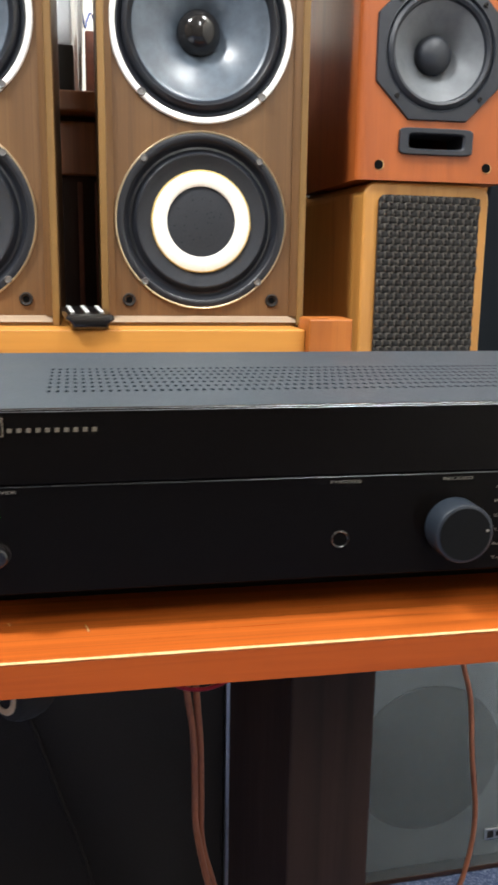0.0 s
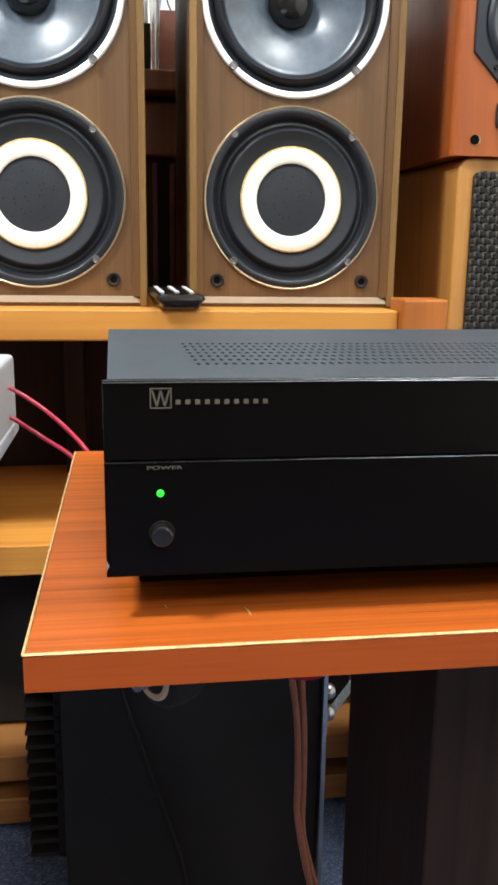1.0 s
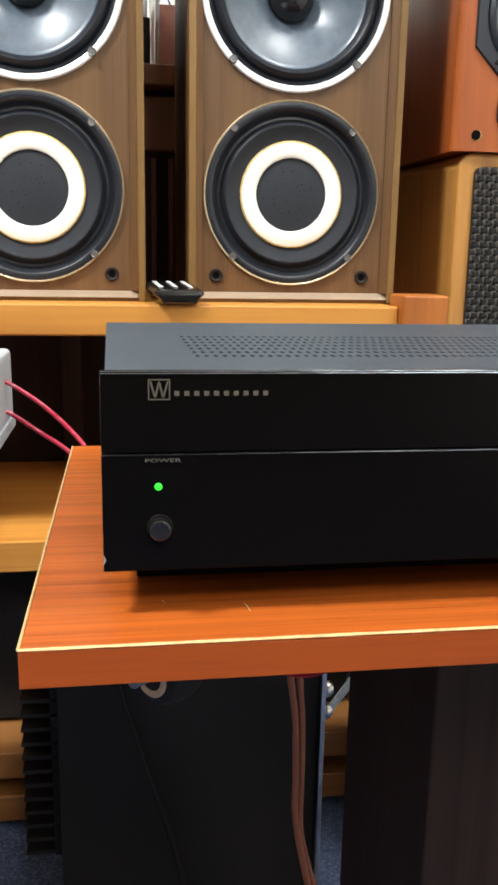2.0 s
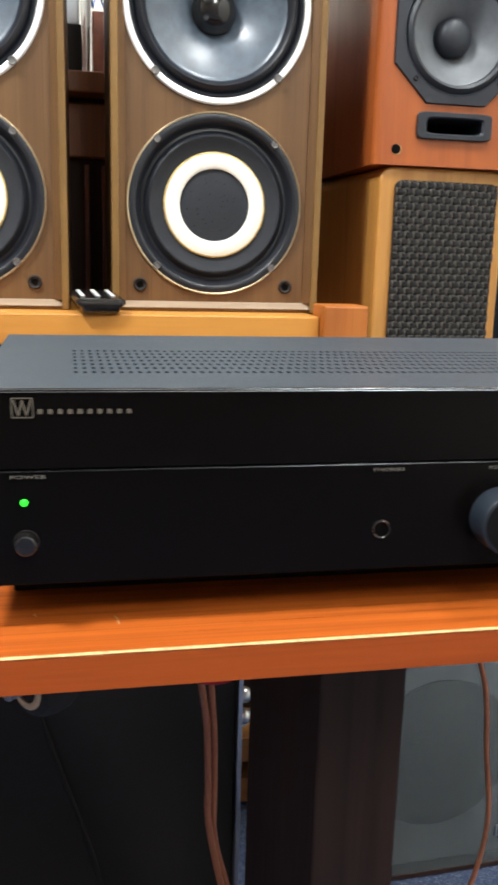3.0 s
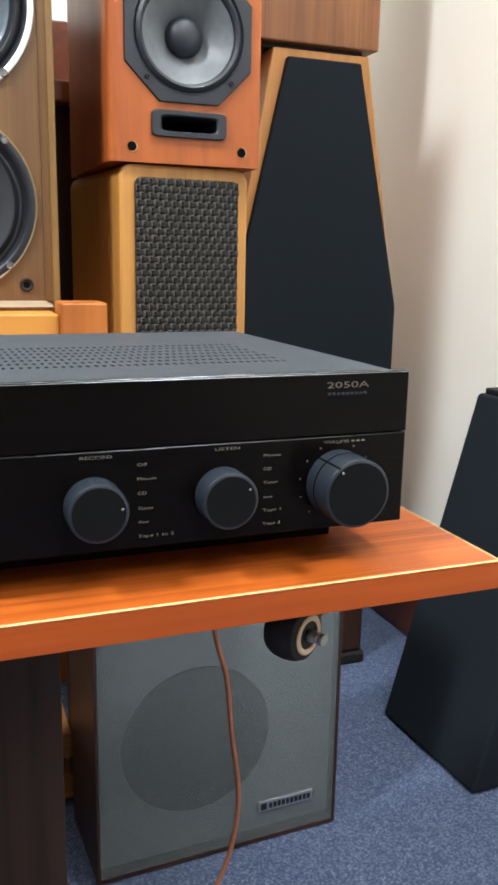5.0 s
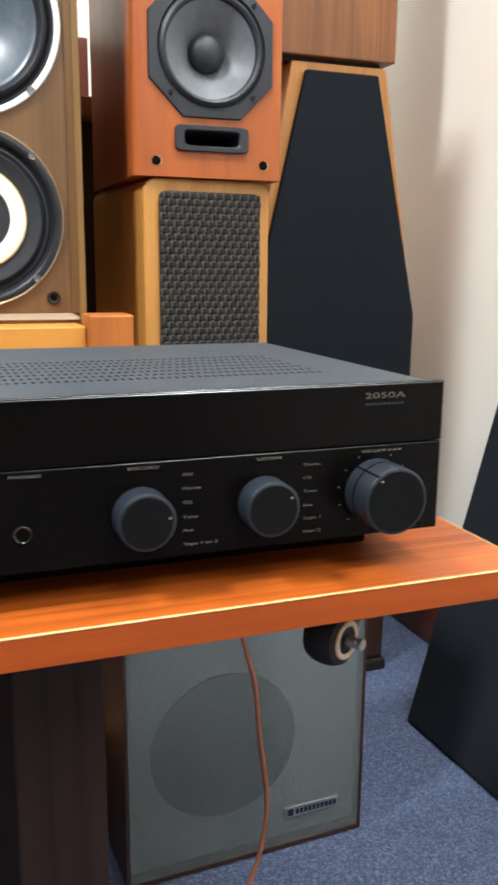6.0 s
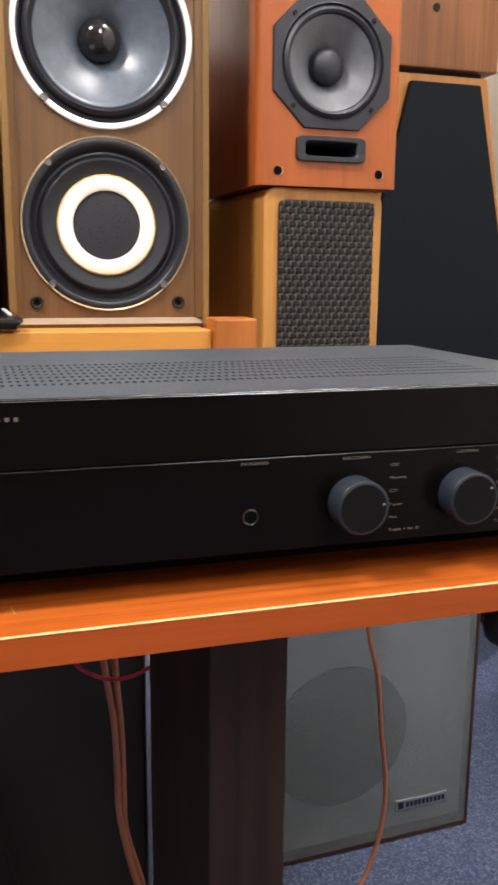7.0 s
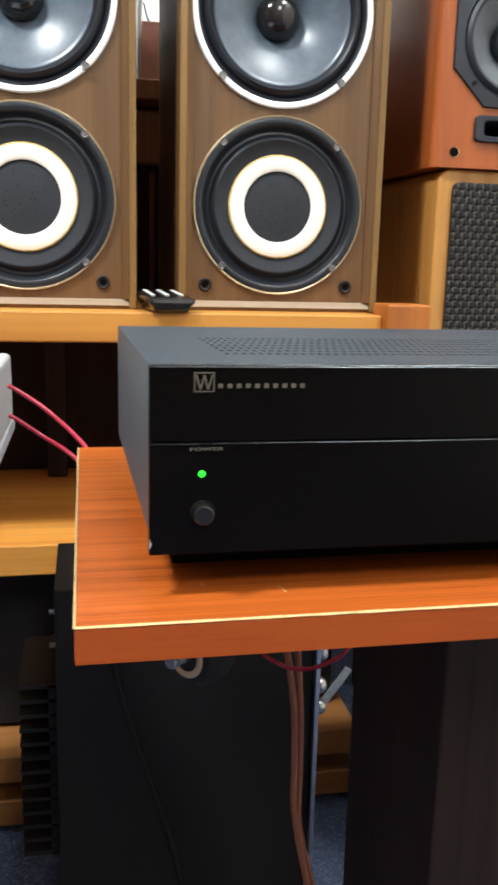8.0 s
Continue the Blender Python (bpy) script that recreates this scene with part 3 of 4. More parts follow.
# ---- small loudspeaker with a woven front ----
def woven_speaker():
    x0, x1, yf, z0, z1 = 0.371, 0.5475, 1.040, 0.540, 0.8375
    t = thing("small_loudspeaker", (x0, yf, z0), "honey maple loudspeaker with a coarse woven grey grille", "loudspeaker", turn=4.0)
    cab = box(x0, x1, yf, 1.30, z0, z1, 0.018, 5, along_y)
    front = [f for f in cab.faces if all(abs(v.co.y - yf) < 1e-5 for v in f.verts)]
    bmesh.ops.bevel(cab, geom=list({e for f in front for e in f.edges}), offset=0.004, segments=3, profile=0.5, affect="EDGES")
    part("cabinet", cab, M_MAPLE, t)
    gx0, gx1, gz0, gz1 = 0.3905, 0.5315, z0 + 0.02, 0.8215
    g = part("grille", box(gx0, gx1, yf - 0.0046, yf - 0.0002, gz0, gz1, 0.009, 4, along_y), M_WEAVE, t, "coarse woven grey cord grille")
    # cords over and under one another: dark upright loops in offset rows, paler cross cords stepping between them
    px, pz = 0.01175, 0.0087
    up, across = bmesh.new(), bmesh.new()

    def pillow(bm, ax, bx, az, bz, y, rise, k=0.60):
        ax, bx, az, bz = max(ax, gx0), min(bx, gx1), max(az, gz0), min(bz, gz1)
        if bx - ax < 0.001 or bz - az < 0.001:
            return
        mx, mz = (ax + bx) / 2, (az + bz) / 2
        if mz > gz1 - 0.009 and min(mx - gx0, gx1 - mx) + (gz1 - mz) < 0.008:
            return
        o = [bm.verts.new(p) for p in ((ax, y, az), (bx, y, az), (bx, y, bz), (ax, y, bz))]
        h = [bm.verts.new((mx + (v.co.x - mx) * 0.88, y - rise * 0.7, mz + (v.co.z - mz) * 0.88)) for v in o]
        i = [bm.verts.new((mx + (v.co.x - mx) * k, y - rise, mz + (v.co.z - mz) * k)) for v in o]
        bm.faces.new(i)
        for n in range(4):
            m = (n + 1) % 4
            bm.faces.new((o[n], o[m], h[m], h[n]))
            bm.faces.new((h[n], h[m], i[m], i[n]))

    rnd = random.Random(11)
    rows = int((gz1 - gz0) / pz) + 2
    for k in range(rows):
        az = gz1 - k * pz
        shift = (0.45 * px * k) % px
        for i in range(-1, int((gx1 - gx0) / px) + 2):
            ax = gx0 + i * px - shift + rnd.uniform(-0.0003, 0.0003)
            jz = rnd.uniform(-0.0003, 0.0003)
            pillow(up, ax + 0.0062, ax + px + 0.0048, az - pz - 0.0010 + jz, az - 0.0014 + jz, yf - 0.0040, 0.0030)
            pillow(across, ax + 0.0046, ax + 0.0108, az - 0.0029 + jz, az - 0.0005 + jz, yf - 0.0040, 0.0042, 0.66)
            pillow(across, ax + 0.0038, ax + 0.0064, az - 0.0104 + jz, az - 0.0008 + jz, yf - 0.0040, 0.0040, 0.72)
    for bm in (up, across):
        bmesh.ops.recalc_face_normals(bm, faces=bm.faces)
        for f in bm.faces:
            f.smooth = True
    tagged(part("upright_cord", up, M_WEAVE, g), kind="stuff")
    tagged(part("cross_cord", across, M_WEAVE_CROSS, g), kind="stuff")
    return t


woven_speaker()
stool = thing("speaker_stand", (0.46, 1.17, 0.0), "plain dark wooden stand under the small loudspeaker", "stand")
part("top", box(0.375, 0.56, 1.07, 1.30, 0.515, 0.5395, 0.002), M_DARKWOOD, stool)
for lx in (0.38, 0.53):
    for ly in (1.08, 1.27):
        part("leg", box(lx, lx + 0.025, ly, ly + 0.025, 0.0, 0.5145, 0.002), M_DARKWOOD, stool)


# ---- tall loudspeaker with a tapered front ----
def tall_speaker():
    t = thing("floorstanding_loudspeaker", (0.760, 1.36, 0.0), "oak loudspeaker with a tapering black cloth grille", "loudspeaker")
    cx, yf = 0.7535, 1.275
    part("cabinet", prism([(cx - 0.083, 1.048), (cx - 0.154, 0.648), (cx - 0.154, 0.18), (cx + 0.156, 0.18), (cx + 0.156, 0.648), (cx + 0.086, 1.048)], yf, 1.55, 0.002), M_TALL, t)
    part("grille", prism([(cx - 0.0625, 1.034), (cx - 0.151, 0.645), (cx - 0.151, 0.20), (cx + 0.153, 0.20), (cx + 0.153, 0.645), (cx + 0.0660, 1.034)], yf - 0.014, yf - 0.0005, 0.003), M_BLACKCLOTH, t, "black cloth grille")
    part("base", box(0.66, 0.848, 1.215, 1.50, 0.022, 0.1795, 0.006), M_RIM, t)
    part("plinth", box(0.655, 0.852, 1.21, 1.505, 0.0, 0.0215, 0.004), M_BLACK, t)
    return t


tall_speaker()


def teak_box():
    t = thing("wooden_loudspeaker", (0.74, 1.40, 1.0485), "brown teak veneered cabinet lying on the tall loudspeaker", "loudspeaker")
    part("cabinet", box(0.60, 0.8535, 1.268, 1.56, 1.056, 1.40, 0.0025), M_BROWNBOX, t)
    part("base", box(0.61, 0.832, 1.285, 1.55, 1.0485, 1.0555), M_BLACK, t)
    part("peg_hole", lathe([(0.0065, 0.0), (0.0062, -0.0012), (0.005, -0.0012), (0.0045, -0.0004), (0.0, -0.0004)], (0.733, 1.2678, 1.148), 20), M_BLACK, t, "dark peg socket")
    return t


teak_box()


# ---- black sloping loudspeaker by the wall ----
def wedge_speaker():
    t = thing("sloping_loudspeaker", (0.88, 0.92, 0.0), "black cloth covered sloping loudspeaker on the carpet", "loudspeaker")
    bm = bmesh.new()
    lo, hi = 0.809, 1.036
    pts = [(0.803, 0.004), (0.938, 0.526), (0.978, 0.526), (0.978, 0.004)]
    a = [bm.verts.new((x, lo, z)) for x, z in pts]
    b = [bm.verts.new((x - (0.010 if x < 0.95 else 0.0), hi, z)) for x, z in pts]
    bm.faces.new(a)
    bm.faces.new(b[::-1])
    for i in range(4):
        bm.faces.new((a[i], b[i], b[(i + 1) % 4], a[(i + 1) % 4]))
    bmesh.ops.recalc_face_normals(bm, faces=bm.faces)
    bmesh.ops.bevel(bm, geom=list(bm.edges), offset=0.004, segments=2, profile=0.5, affect="EDGES")
    part("cabinet", bm, M_BLACKCLOTH, t)
    part("top_clip", box(0.937, 0.960, 0.985, 1.030, 0.5262, 0.535, 0.002), M_BLACK, t)
    part("foot_pad", box(0.82, 0.95, 0.83, 1.01, 0.0, 0.0035), M_BLACK, t)
    return t


wedge_speaker()


# ---- grey cloth loudspeaker on the floor ----
def grey_speaker():
    x0, x1, yf, z1 = 0.2835, 0.5985, 0.822, 0.47
    t = thing("cloth_front_loudspeaker", (0.44, 0.82, 0.0), "old loudspeaker with grey grille cloth and thin wooden rim", "loudspeaker", turn=2.3)
    for a in (x0, x1 - 0.004):
        part("side_panel", box(a, a + 0.004, yf - 0.003, 0.9555, 0.0022, z1, 0.001), M_RIM, t)
    for a, b in ((0.0022, 0.0070), (z1 - 0.004, z1)):
        part("rail", box(x0 + 0.0041, x1 - 0.0041, yf - 0.003, 0.9555, a, b), M_RIM, t)
    part("back_panel", box(x0 + 0.0041, x1 - 0.0041, 0.945, 0.9554, 0.0101, z1 - 0.0041), M_RIM, t)
    part("plinth", box(x0 + 0.004, x1 - 0.004, yf, 0.945, 0.0, 0.0020), M_BLACK, t)
    part("grille_cloth", box(x0 + 0.0042, x1 - 0.0042, yf - 0.0012, yf + 0.0004, 0.0072, z1 - 0.0042), M_GREYCLOTH, t, "grey woven grille cloth")
    b = part("baffle", box(x0 + 0.0045, x1 - 0.0045, yf + 0.012, yf + 0.022, 0.0105, z1 - 0.0045), M_BAFFLE, t)
    part("woofer", lathe([(0.094, 0.0115), (0.094, 0.009), (0.088, 0.0085), (0.070, 0.010), (0.03, 0.0112), (0.0, 0.0114)], (0.411, yf, 0.157), 72), M_HOLE, b, "dark woofer showing through the cloth")
    pl = part("badge", box(0.4880, 0.5640, yf - 0.0040, yf - 0.0014, 0.0440, 0.0590, 0.0006), M_SILVER, t, "small silver badge")
    part("mark", box(0.4910, 0.4990, yf - 0.0046, yf - 0.0041, 0.0470, 0.0560), M_BLACK, pl)
    for i in range(10):
        part("mark", box(0.5025 + i * 0.0059, 0.5067 + i * 0.0059, yf - 0.0046, yf - 0.0041, 0.0480, 0.0550), M_BLACK, pl)
    return t


grey_speaker()


# ---- black power amplifier standing on its end ----
def end_amp():
    t = thing("power_amplifier", (0.02, 0.85, 0.0), "black power amplifier standing on end with silver faceplate", "amplifier")
    part("case", box(-0.1035, 0.154, 0.766, 0.905, 0.0, 0.407, 0.002), M_BLACK, t)
    fp = part("faceplate", box(0.1545, 0.1590, 0.757, 0.910, 0.004, 0.404, 0.0008), M_SILVER, t, "brushed silver faceplate")
    strip = box(-0.0045, 0.0045, -0.001, 0.001, -0.034, 0.034, 0.0006)
    bmesh.ops.transform(strip, matrix=Matrix.Translation((0.189, 0.815, 0.252)) @ Matrix.Rotation(0.62, 4, "Y"), verts=strip.verts)
    part("handle_strut", strip, M_BAFFLE, fp, "grey metal strut")
    for z in (0.322, 0.286, 0.262):
        part("knob", lathe([(0.0, 0.010), (0.0055, 0.010), (0.0080, 0.007), (0.0084, 0.003), (0.0070, 0.0)], (0.1591, 0.772, z), 20, "x"), M_SILVER, fp)
    hs = part("heat_sink", box(-0.112, -0.1041, 0.785, 0.90, 0.108, 0.302), M_BLACK, t, "ribbed black heat sink")
    for i in range(13):
        part("fin", box(-0.141, -0.1040, 0.785, 0.90, 0.110 + i * 0.0155, 0.1145 + i * 0.0155, 0.0006), M_BLACK, hs)
    for z in (0.340, 0.375):
        part("terminal", lathe([(0.0, -0.005), (0.0025, -0.005), (0.0025, 0.0), (0.0, 0.0)], (-0.1046, 0.79, z), 12, "x"), M_STEEL, t)
    return t


end_amp()


# ---- post that carries the board ----
ped = thing("pedestal", (0.143, 0.443, 0.0), "dark brown square wooden post under the board", "pedestal", turn=9.8)
part("post", box(0.143, 0.202, 0.443, 0.558, 0.0121, 0.5365, 0.0015), M_DARKWOOD, ped)
part("foot", box(0.120, 0.225, 0.440, 0.570, 0.0, 0.012, 0.002), M_DARKWOOD, ped)


# ---- cherry board on castors ----
BOARD = (-0.078, 0.346, 0.537)


def board():
    t = thing("trolley_board", BOARD, "cherry laminated chipboard shelf with worn pale edges", "shelf")
    x, y, z = BOARD
    w, d, h = 0.5210, 0.3700, 0.0180
    part("top", box(x, x + w, y, y + d, z + 0.0004, z + h, 0.0012, 1), M_BOARD, t)
    part("edge_band", box(x + 0.0002, x + w - 0.0002, y - 0.0008, y - 0.0001, z + 0.0006, z + h - 0.0012, 0.0002, 1), M_BOARD_EDGE, t)
    # worn pale line along the front arris
    bm = bmesh.new()
    rnd = random.Random(3)
    n, rows = 130, []
    for i in range(n + 1):
        u = x + w * i / n
        k = 0.0004 + 0.0005 * noise.noise(Vector((u * 60, 0, 0))) + rnd.uniform(-0.00015, 0.00015)
        rows.append([bm.verts.new((u, y + 0.0004 + 0.8 * k, z + h + 0.00015)), bm.verts.new((u, y - 0.0003, z + h - 0.0001)), bm.verts.new((u, y - 0.0010, z + h - 0.0002 - 0.3 * k))])
    for a, b in zip(rows, rows[1:]):
        for k in range(2):
            bm.faces.new((a[k], a[k + 1], b[k + 1], b[k]))
    bmesh.ops.recalc_face_normals(bm, faces=bm.faces)
    part("worn_edge", bm, M_CHIP_EDGE, t, "pale worn edge")
    part("worn_edge", box(x - 0.0006, x + 0.0006, y, y + d, z + h - 0.0011, z + h + 0.00012, 0.0003, 1), M_CHIP_EDGE, t, "pale worn edge")
    part("worn_edge", box(x + w - 0.0008, x + w + 0.0006, y, y + d, z + h - 0.0011, z + h + 0.00012, 0.0003, 1), M_CHIP_EDGE, t, "pale worn edge")
    for name, pts, r in (("scratch", [(0.0985, 0.037), (0.0995, 0.034), (0.1000, 0.031), (0.1003, 0.028)], 0.0003), ("scratch", [(0.061, 0.044), (0.0615, 0.042), (0.062, 0.041)], 0.0003)):
        part(name, tube([(x + a, y + b, z + h + 0.0001) for a, b in pts], r, 6, 4), M_CHIP_EDGE, t)
    return t


board()


def castor(x, y, z, facing, turn):
    t = thing("castor", (x, y, z), "black castor with a cream inner rim under the board", "castor", "board castors", turn=turn)
    top = BOARD[2] - 0.0005
    w = part("wheel", lathe([(0.0, -0.0115), (0.0120, -0.0115), (0.0160, -0.0100), (0.0178, -0.0060), (0.0184, 0.0), (0.0178, 0.0060), (0.0160, 0.0100), (0.0120, 0.0115), (0.0, 0.0115)], (x - facing * 0.013, y, z), 40, "x"), M_BLACK, t)
    s = facing
    part("rim", lathe([(0.0122, -s * 0.001), (0.0122, s * 0.0016), (0.0112, s * 0.0022), (0.0088, s * 0.0018), (0.0086, -s * 0.001)], (x - s * 0.0025, y, z), 40, "x"), M_CREAM, w, "cream plastic rim")
    part("axle_bolt", lathe([(0.0, s * 0.009), (0.0036, s * 0.009), (0.0040, s * 0.0075), (0.0032, s * 0.006), (0.0040, s * 0.0048), (0.0032, s * 0.0036), (0.0038, s * 0.002), (0.0038, -s * 0.002), (0.0, -s * 0.002)], (x + s * 0.001, y, z), 16, "x"), M_STEEL, w, "grey threaded bolt")
    part("fork", merged(box(x - 0.030, x + 0.006, y - 0.014, y + 0.022, top - 0.0035, top, 0.001), box(x - s * 0.013 - 0.010, x - s * 0.013 + 0.010, y + 0.006, y + 0.020, z + 0.006, top - 0.0036, 0.001)), M_BLACK, t)
    return t


castor(0.338, 0.381, 0.507, 1, -60)
castor(-0.024, 0.400, 0.512, -1, 38)


# ---- the amplifier ----
AX0, AX1, AY, AZ0, AZ1, SEAM = -0.0435, 0.3920, 0.376, 0.5755, 0.6652, 0.6297


def knob(name, x, z, r, length, parent, dot, notch=False):
    k = part(name, lathe([(0.0, -length), (r - 0.0012, -length), (r - 0.0004, -length + 0.0004), (r, -length + 0.0012), (r, -0.0015), (r - 0.0012, 0.0), (0.0, 0.0)], (x, AY, z), 72), M_KNOB, parent)
    part("knob_face", lathe([(0.0, -length - 0.0003), (r - 0.0018, -length - 0.0003), (r - 0.0016, -length + 0.0001)], (x, AY, z), 56), M_KNOB_FACE, k)
    a = math.radians(dot)
    part("pointer_dot", lathe([(0.0, -length - 0.0009), (0.0006, -length - 0.0008), (0.0008, -length - 0.0002)], (x + (r - 0.0035) * math.cos(a), AY, z + (r - 0.0035) * math.sin(a)), 12), M_PRINT, k, "pale pointer dot")
    if notch:
        bm = lathe([(r + 0.00012, -length * 0.45), (r + 0.00025, -length * 0.42), (r + 0.00012, -length * 0.39)], (x, AY, z), 72)
        part("groove", bm, M_HOLE, k)
        b = math.radians(dot)
        g = box(-0.0006, 0.0006, AY - length - 0.0001, AY - 0.002, r - 0.0004, r + 0.0002)
        bmesh.ops.transform(g, matrix=Matrix.Translation((x, 0, z)) @ Matrix.Rotation(math.pi / 2 - b, 4, "Y"), verts=g.verts)
        part("pointer_line", g, M_HOLE, k)
    return k


def amplifier():
    t = thing("amplifier", ((AX0 + AX1) / 2, 0.52, 0.555), "black stereo amplifier with vented top and grey knobs", "amplifier")
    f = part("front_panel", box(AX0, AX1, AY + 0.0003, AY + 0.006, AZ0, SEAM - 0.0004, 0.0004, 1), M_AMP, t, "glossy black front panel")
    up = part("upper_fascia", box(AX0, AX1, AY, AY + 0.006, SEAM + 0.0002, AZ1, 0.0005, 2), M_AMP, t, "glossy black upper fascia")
    # pale strips added along the arrises, the lamp highlights put into their colour
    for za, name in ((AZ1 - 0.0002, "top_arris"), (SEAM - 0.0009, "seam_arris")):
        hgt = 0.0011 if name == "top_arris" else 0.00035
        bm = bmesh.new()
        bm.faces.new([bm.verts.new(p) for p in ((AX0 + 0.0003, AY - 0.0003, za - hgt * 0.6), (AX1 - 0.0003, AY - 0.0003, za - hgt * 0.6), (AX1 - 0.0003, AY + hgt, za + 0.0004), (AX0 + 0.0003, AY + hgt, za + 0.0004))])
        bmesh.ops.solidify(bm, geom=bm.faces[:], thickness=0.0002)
        part(name, bm, M_EDGE_GLINT if name == "top_arris" else M_SEAM, up, "pale strip added for the edge highlight")
    # top cover with slots
    x0, x1, y0, y1, zt = AX0 + 0.002, AX1 - 0.002, AY + 0.0062, 0.649, 0.6632
    cover = bmesh.new()
    vx0, vx1, vy0, vy1 = 0.0026, 0.3480, 0.4390, 0.5530
    nx, ny = 73, 7
    sx, sy = (vx1 - vx0) / nx, (vy1 - vy0) / ny
    for i in range(nx):
        for j in range(ny):
            ax, ay = vx0 + i * sx, vy0 + j * sy
            ring, rim, low = [], [], []
            for k in range(8):
                a = 2 * math.pi * (k + 0.5) / 8
                c, s = math.cos(a), math.sin(a)
                p = (ax + sx / 2 + 0.00135 * c, ay + sy / 2 + 0.0040 * s)
                ring.append(cover.verts.new((*p, zt)))
                low.append(cover.verts.new((*p, zt - 0.0012)))
                q = 1 / max(abs(c), abs(s))
                rim.append(cover.verts.new((ax + sx / 2 + sx / 2 * c * q, ay + sy / 2 + sy / 2 * s * q, zt)))
            corners = {1: cover.verts.new((ax + sx, ay + sy, zt)), 3: cover.verts.new((ax, ay + sy, zt)), 5: cover.verts.new((ax, ay, zt)), 7: cover.verts.new((ax + sx, ay, zt))}
            for k in range(8):
                n = (k + 1) % 8
                if k % 2 == 0:
                    cover.faces.new((ring[k], rim[k], corners[k + 1], rim[n], ring[n]))
                else:
                    cover.faces.new((ring[k], rim[k], rim[n], ring[n]))
                cover.faces.new((ring[k], ring[n], low[n], low[k]))
    for a, b, c, d in ((x0, x1, y0, vy0), (x0, x1, vy1, y1), (x0, vx0, vy0, vy1), (vx1, x1, vy0, vy1)):
        q = [cover.verts.new(p) for p in ((a, c, zt), (b, c, zt), (b, d, zt), (a, d, zt))]
        cover.faces.new(q)
    for p in (((x0, y0), (x0, y1)), ((x0, y1), (x1, y1)), ((x1, y1), (x1, y0))):
        (ax, ay), (bx, by) = p
        q = [cover.verts.new(v) for v in ((ax, ay, zt), (bx, by, zt), (bx, by, AZ0 + 0.004), (ax, ay, AZ0 + 0.004))]
        cover.faces.new(q)
    bmesh.ops.remove_doubles(cover, verts=cover.verts, dist=1e-6)
    for v in cover.verts:  # the case sits a little askew behind its fascia
        v.co.x -= (v.co.y - y0) * 0.0185
    bmesh.ops.recalc_face_normals(cover, faces=cover.faces)
    part("top_cover", cover, M_AMP_COVER, t, "textured black steel cover with vent slots, sheen in its colour")
    # dark sheet added below the slots to stand in for the shade inside
    part("slot_shade_sheet", box(x0 + 0.001, x1 - 0.008, y0 + 0.001, y1 - 0.001, zt - 0.030, zt - 0.020), M_HOLE, t)
    part("base_pan", box(x0 + 0.0005, x1 - 0.008, y0, y1, AZ0 + 0.001, AZ0 + 0.0045), M_BLACK, t)
    # recessed base, coloured near-black to carry the shade under the panel
    part("plinth", box(AX0 + 0.0150, AX1 - 0.0250, AY + 0.0430, 0.640, 0.5553, AZ0 + 0.0008, 0.001), M_HOLE, t, "recessed base, shade under the panel in its black")
    for sz in (0.646,):
        part("side_screw", lathe([(0.0, -0.0010), (0.0014, -0.0010), (0.0018, 0.0)], (x0 - 0.0002, 0.61, sz), 12, "x"), M_STEEL, t)
    part("corner_chip", prism([(AX0 + 0.0001, 0.5786), (AX0 + 0.0013, 0.5812), (AX0 + 0.0001, 0.5838)], AY - 0.00005, AY + 0.0002), M_BAFFLE, f, "pale scuffed corner")
    # power button and lamp
    part("power_lamp", lathe([(0.0, -0.0014), (0.0012, -0.0011), (0.0017, 0.0)], (-0.0190, AY, 0.6145), 16), M_LED, f, "lit green power lamp")
    part("power_button", lathe([(0.0, -0.0062), (0.0040, -0.0062), (0.0047, -0.0056), (0.0049, -0.0045), (0.0049, 0.0)], (-0.0185, AY, 0.5960), 36), M_DOME, f, "round black power button")
    part("button_bezel", lathe([(0.0058, 0.0), (0.0057, -0.0003), (0.0052, -0.0003), (0.0051, 0.0)], (-0.0185, AY, 0.5960), 36), M_BLACK, f)
    j = part("headphone_socket", lathe([(0.0048, 0.0), (0.0047, -0.0009), (0.0042, -0.0014), (0.0036, -0.0010), (0.0034, 0.004)], (0.1490, AY, 0.5962), 36), M_DOME, f, "headphone socket with a glossy black rim")
    part("socket_bore", lathe([(0.0035, -0.0005), (0.0, -0.0004)], (0.1490, AY, 0.5962), 24), M_HOLE, j)
    knob("record_knob", 0.2095, 0.6010, 0.0154, 0.0165, f, 8)
    knob("listen_knob", 0.2790, 0.6014, 0.0154, 0.0165, f, 30)
    knob("volume_knob", 0.3480, 0.6025, 0.0192, 0.0270, f, 128, True)
    y = AY - 0.00025
    # printed words
    lettering("POWER", -0.0247, y, 0.6256, 0.0016, f, M_PRINT, 0.0156)
    lettering("PHONES", 0.1435, y, 0.6254, 0.0016, f, M_PRINT, 0.0155)
    lettering("RECORD", 0.2033, y, 0.6253, 0.0016, f, M_PRINT, 0.0165)
    lettering("LISTEN", 0.2752, y, 0.6254, 0.0016, f, M_PRINT, 0.0140)
    lettering("VOLUME", 0.3392, y, 0.6252, 0.0016, f, M_PRINT, 0.0160)
    for i in range(3):
        part("printed_bar", box(0.3566 + i * 0.0032, 0.3586 + i * 0.0032, y - 0.0001, y, 0.6255, 0.6264), M_PRINT, f)
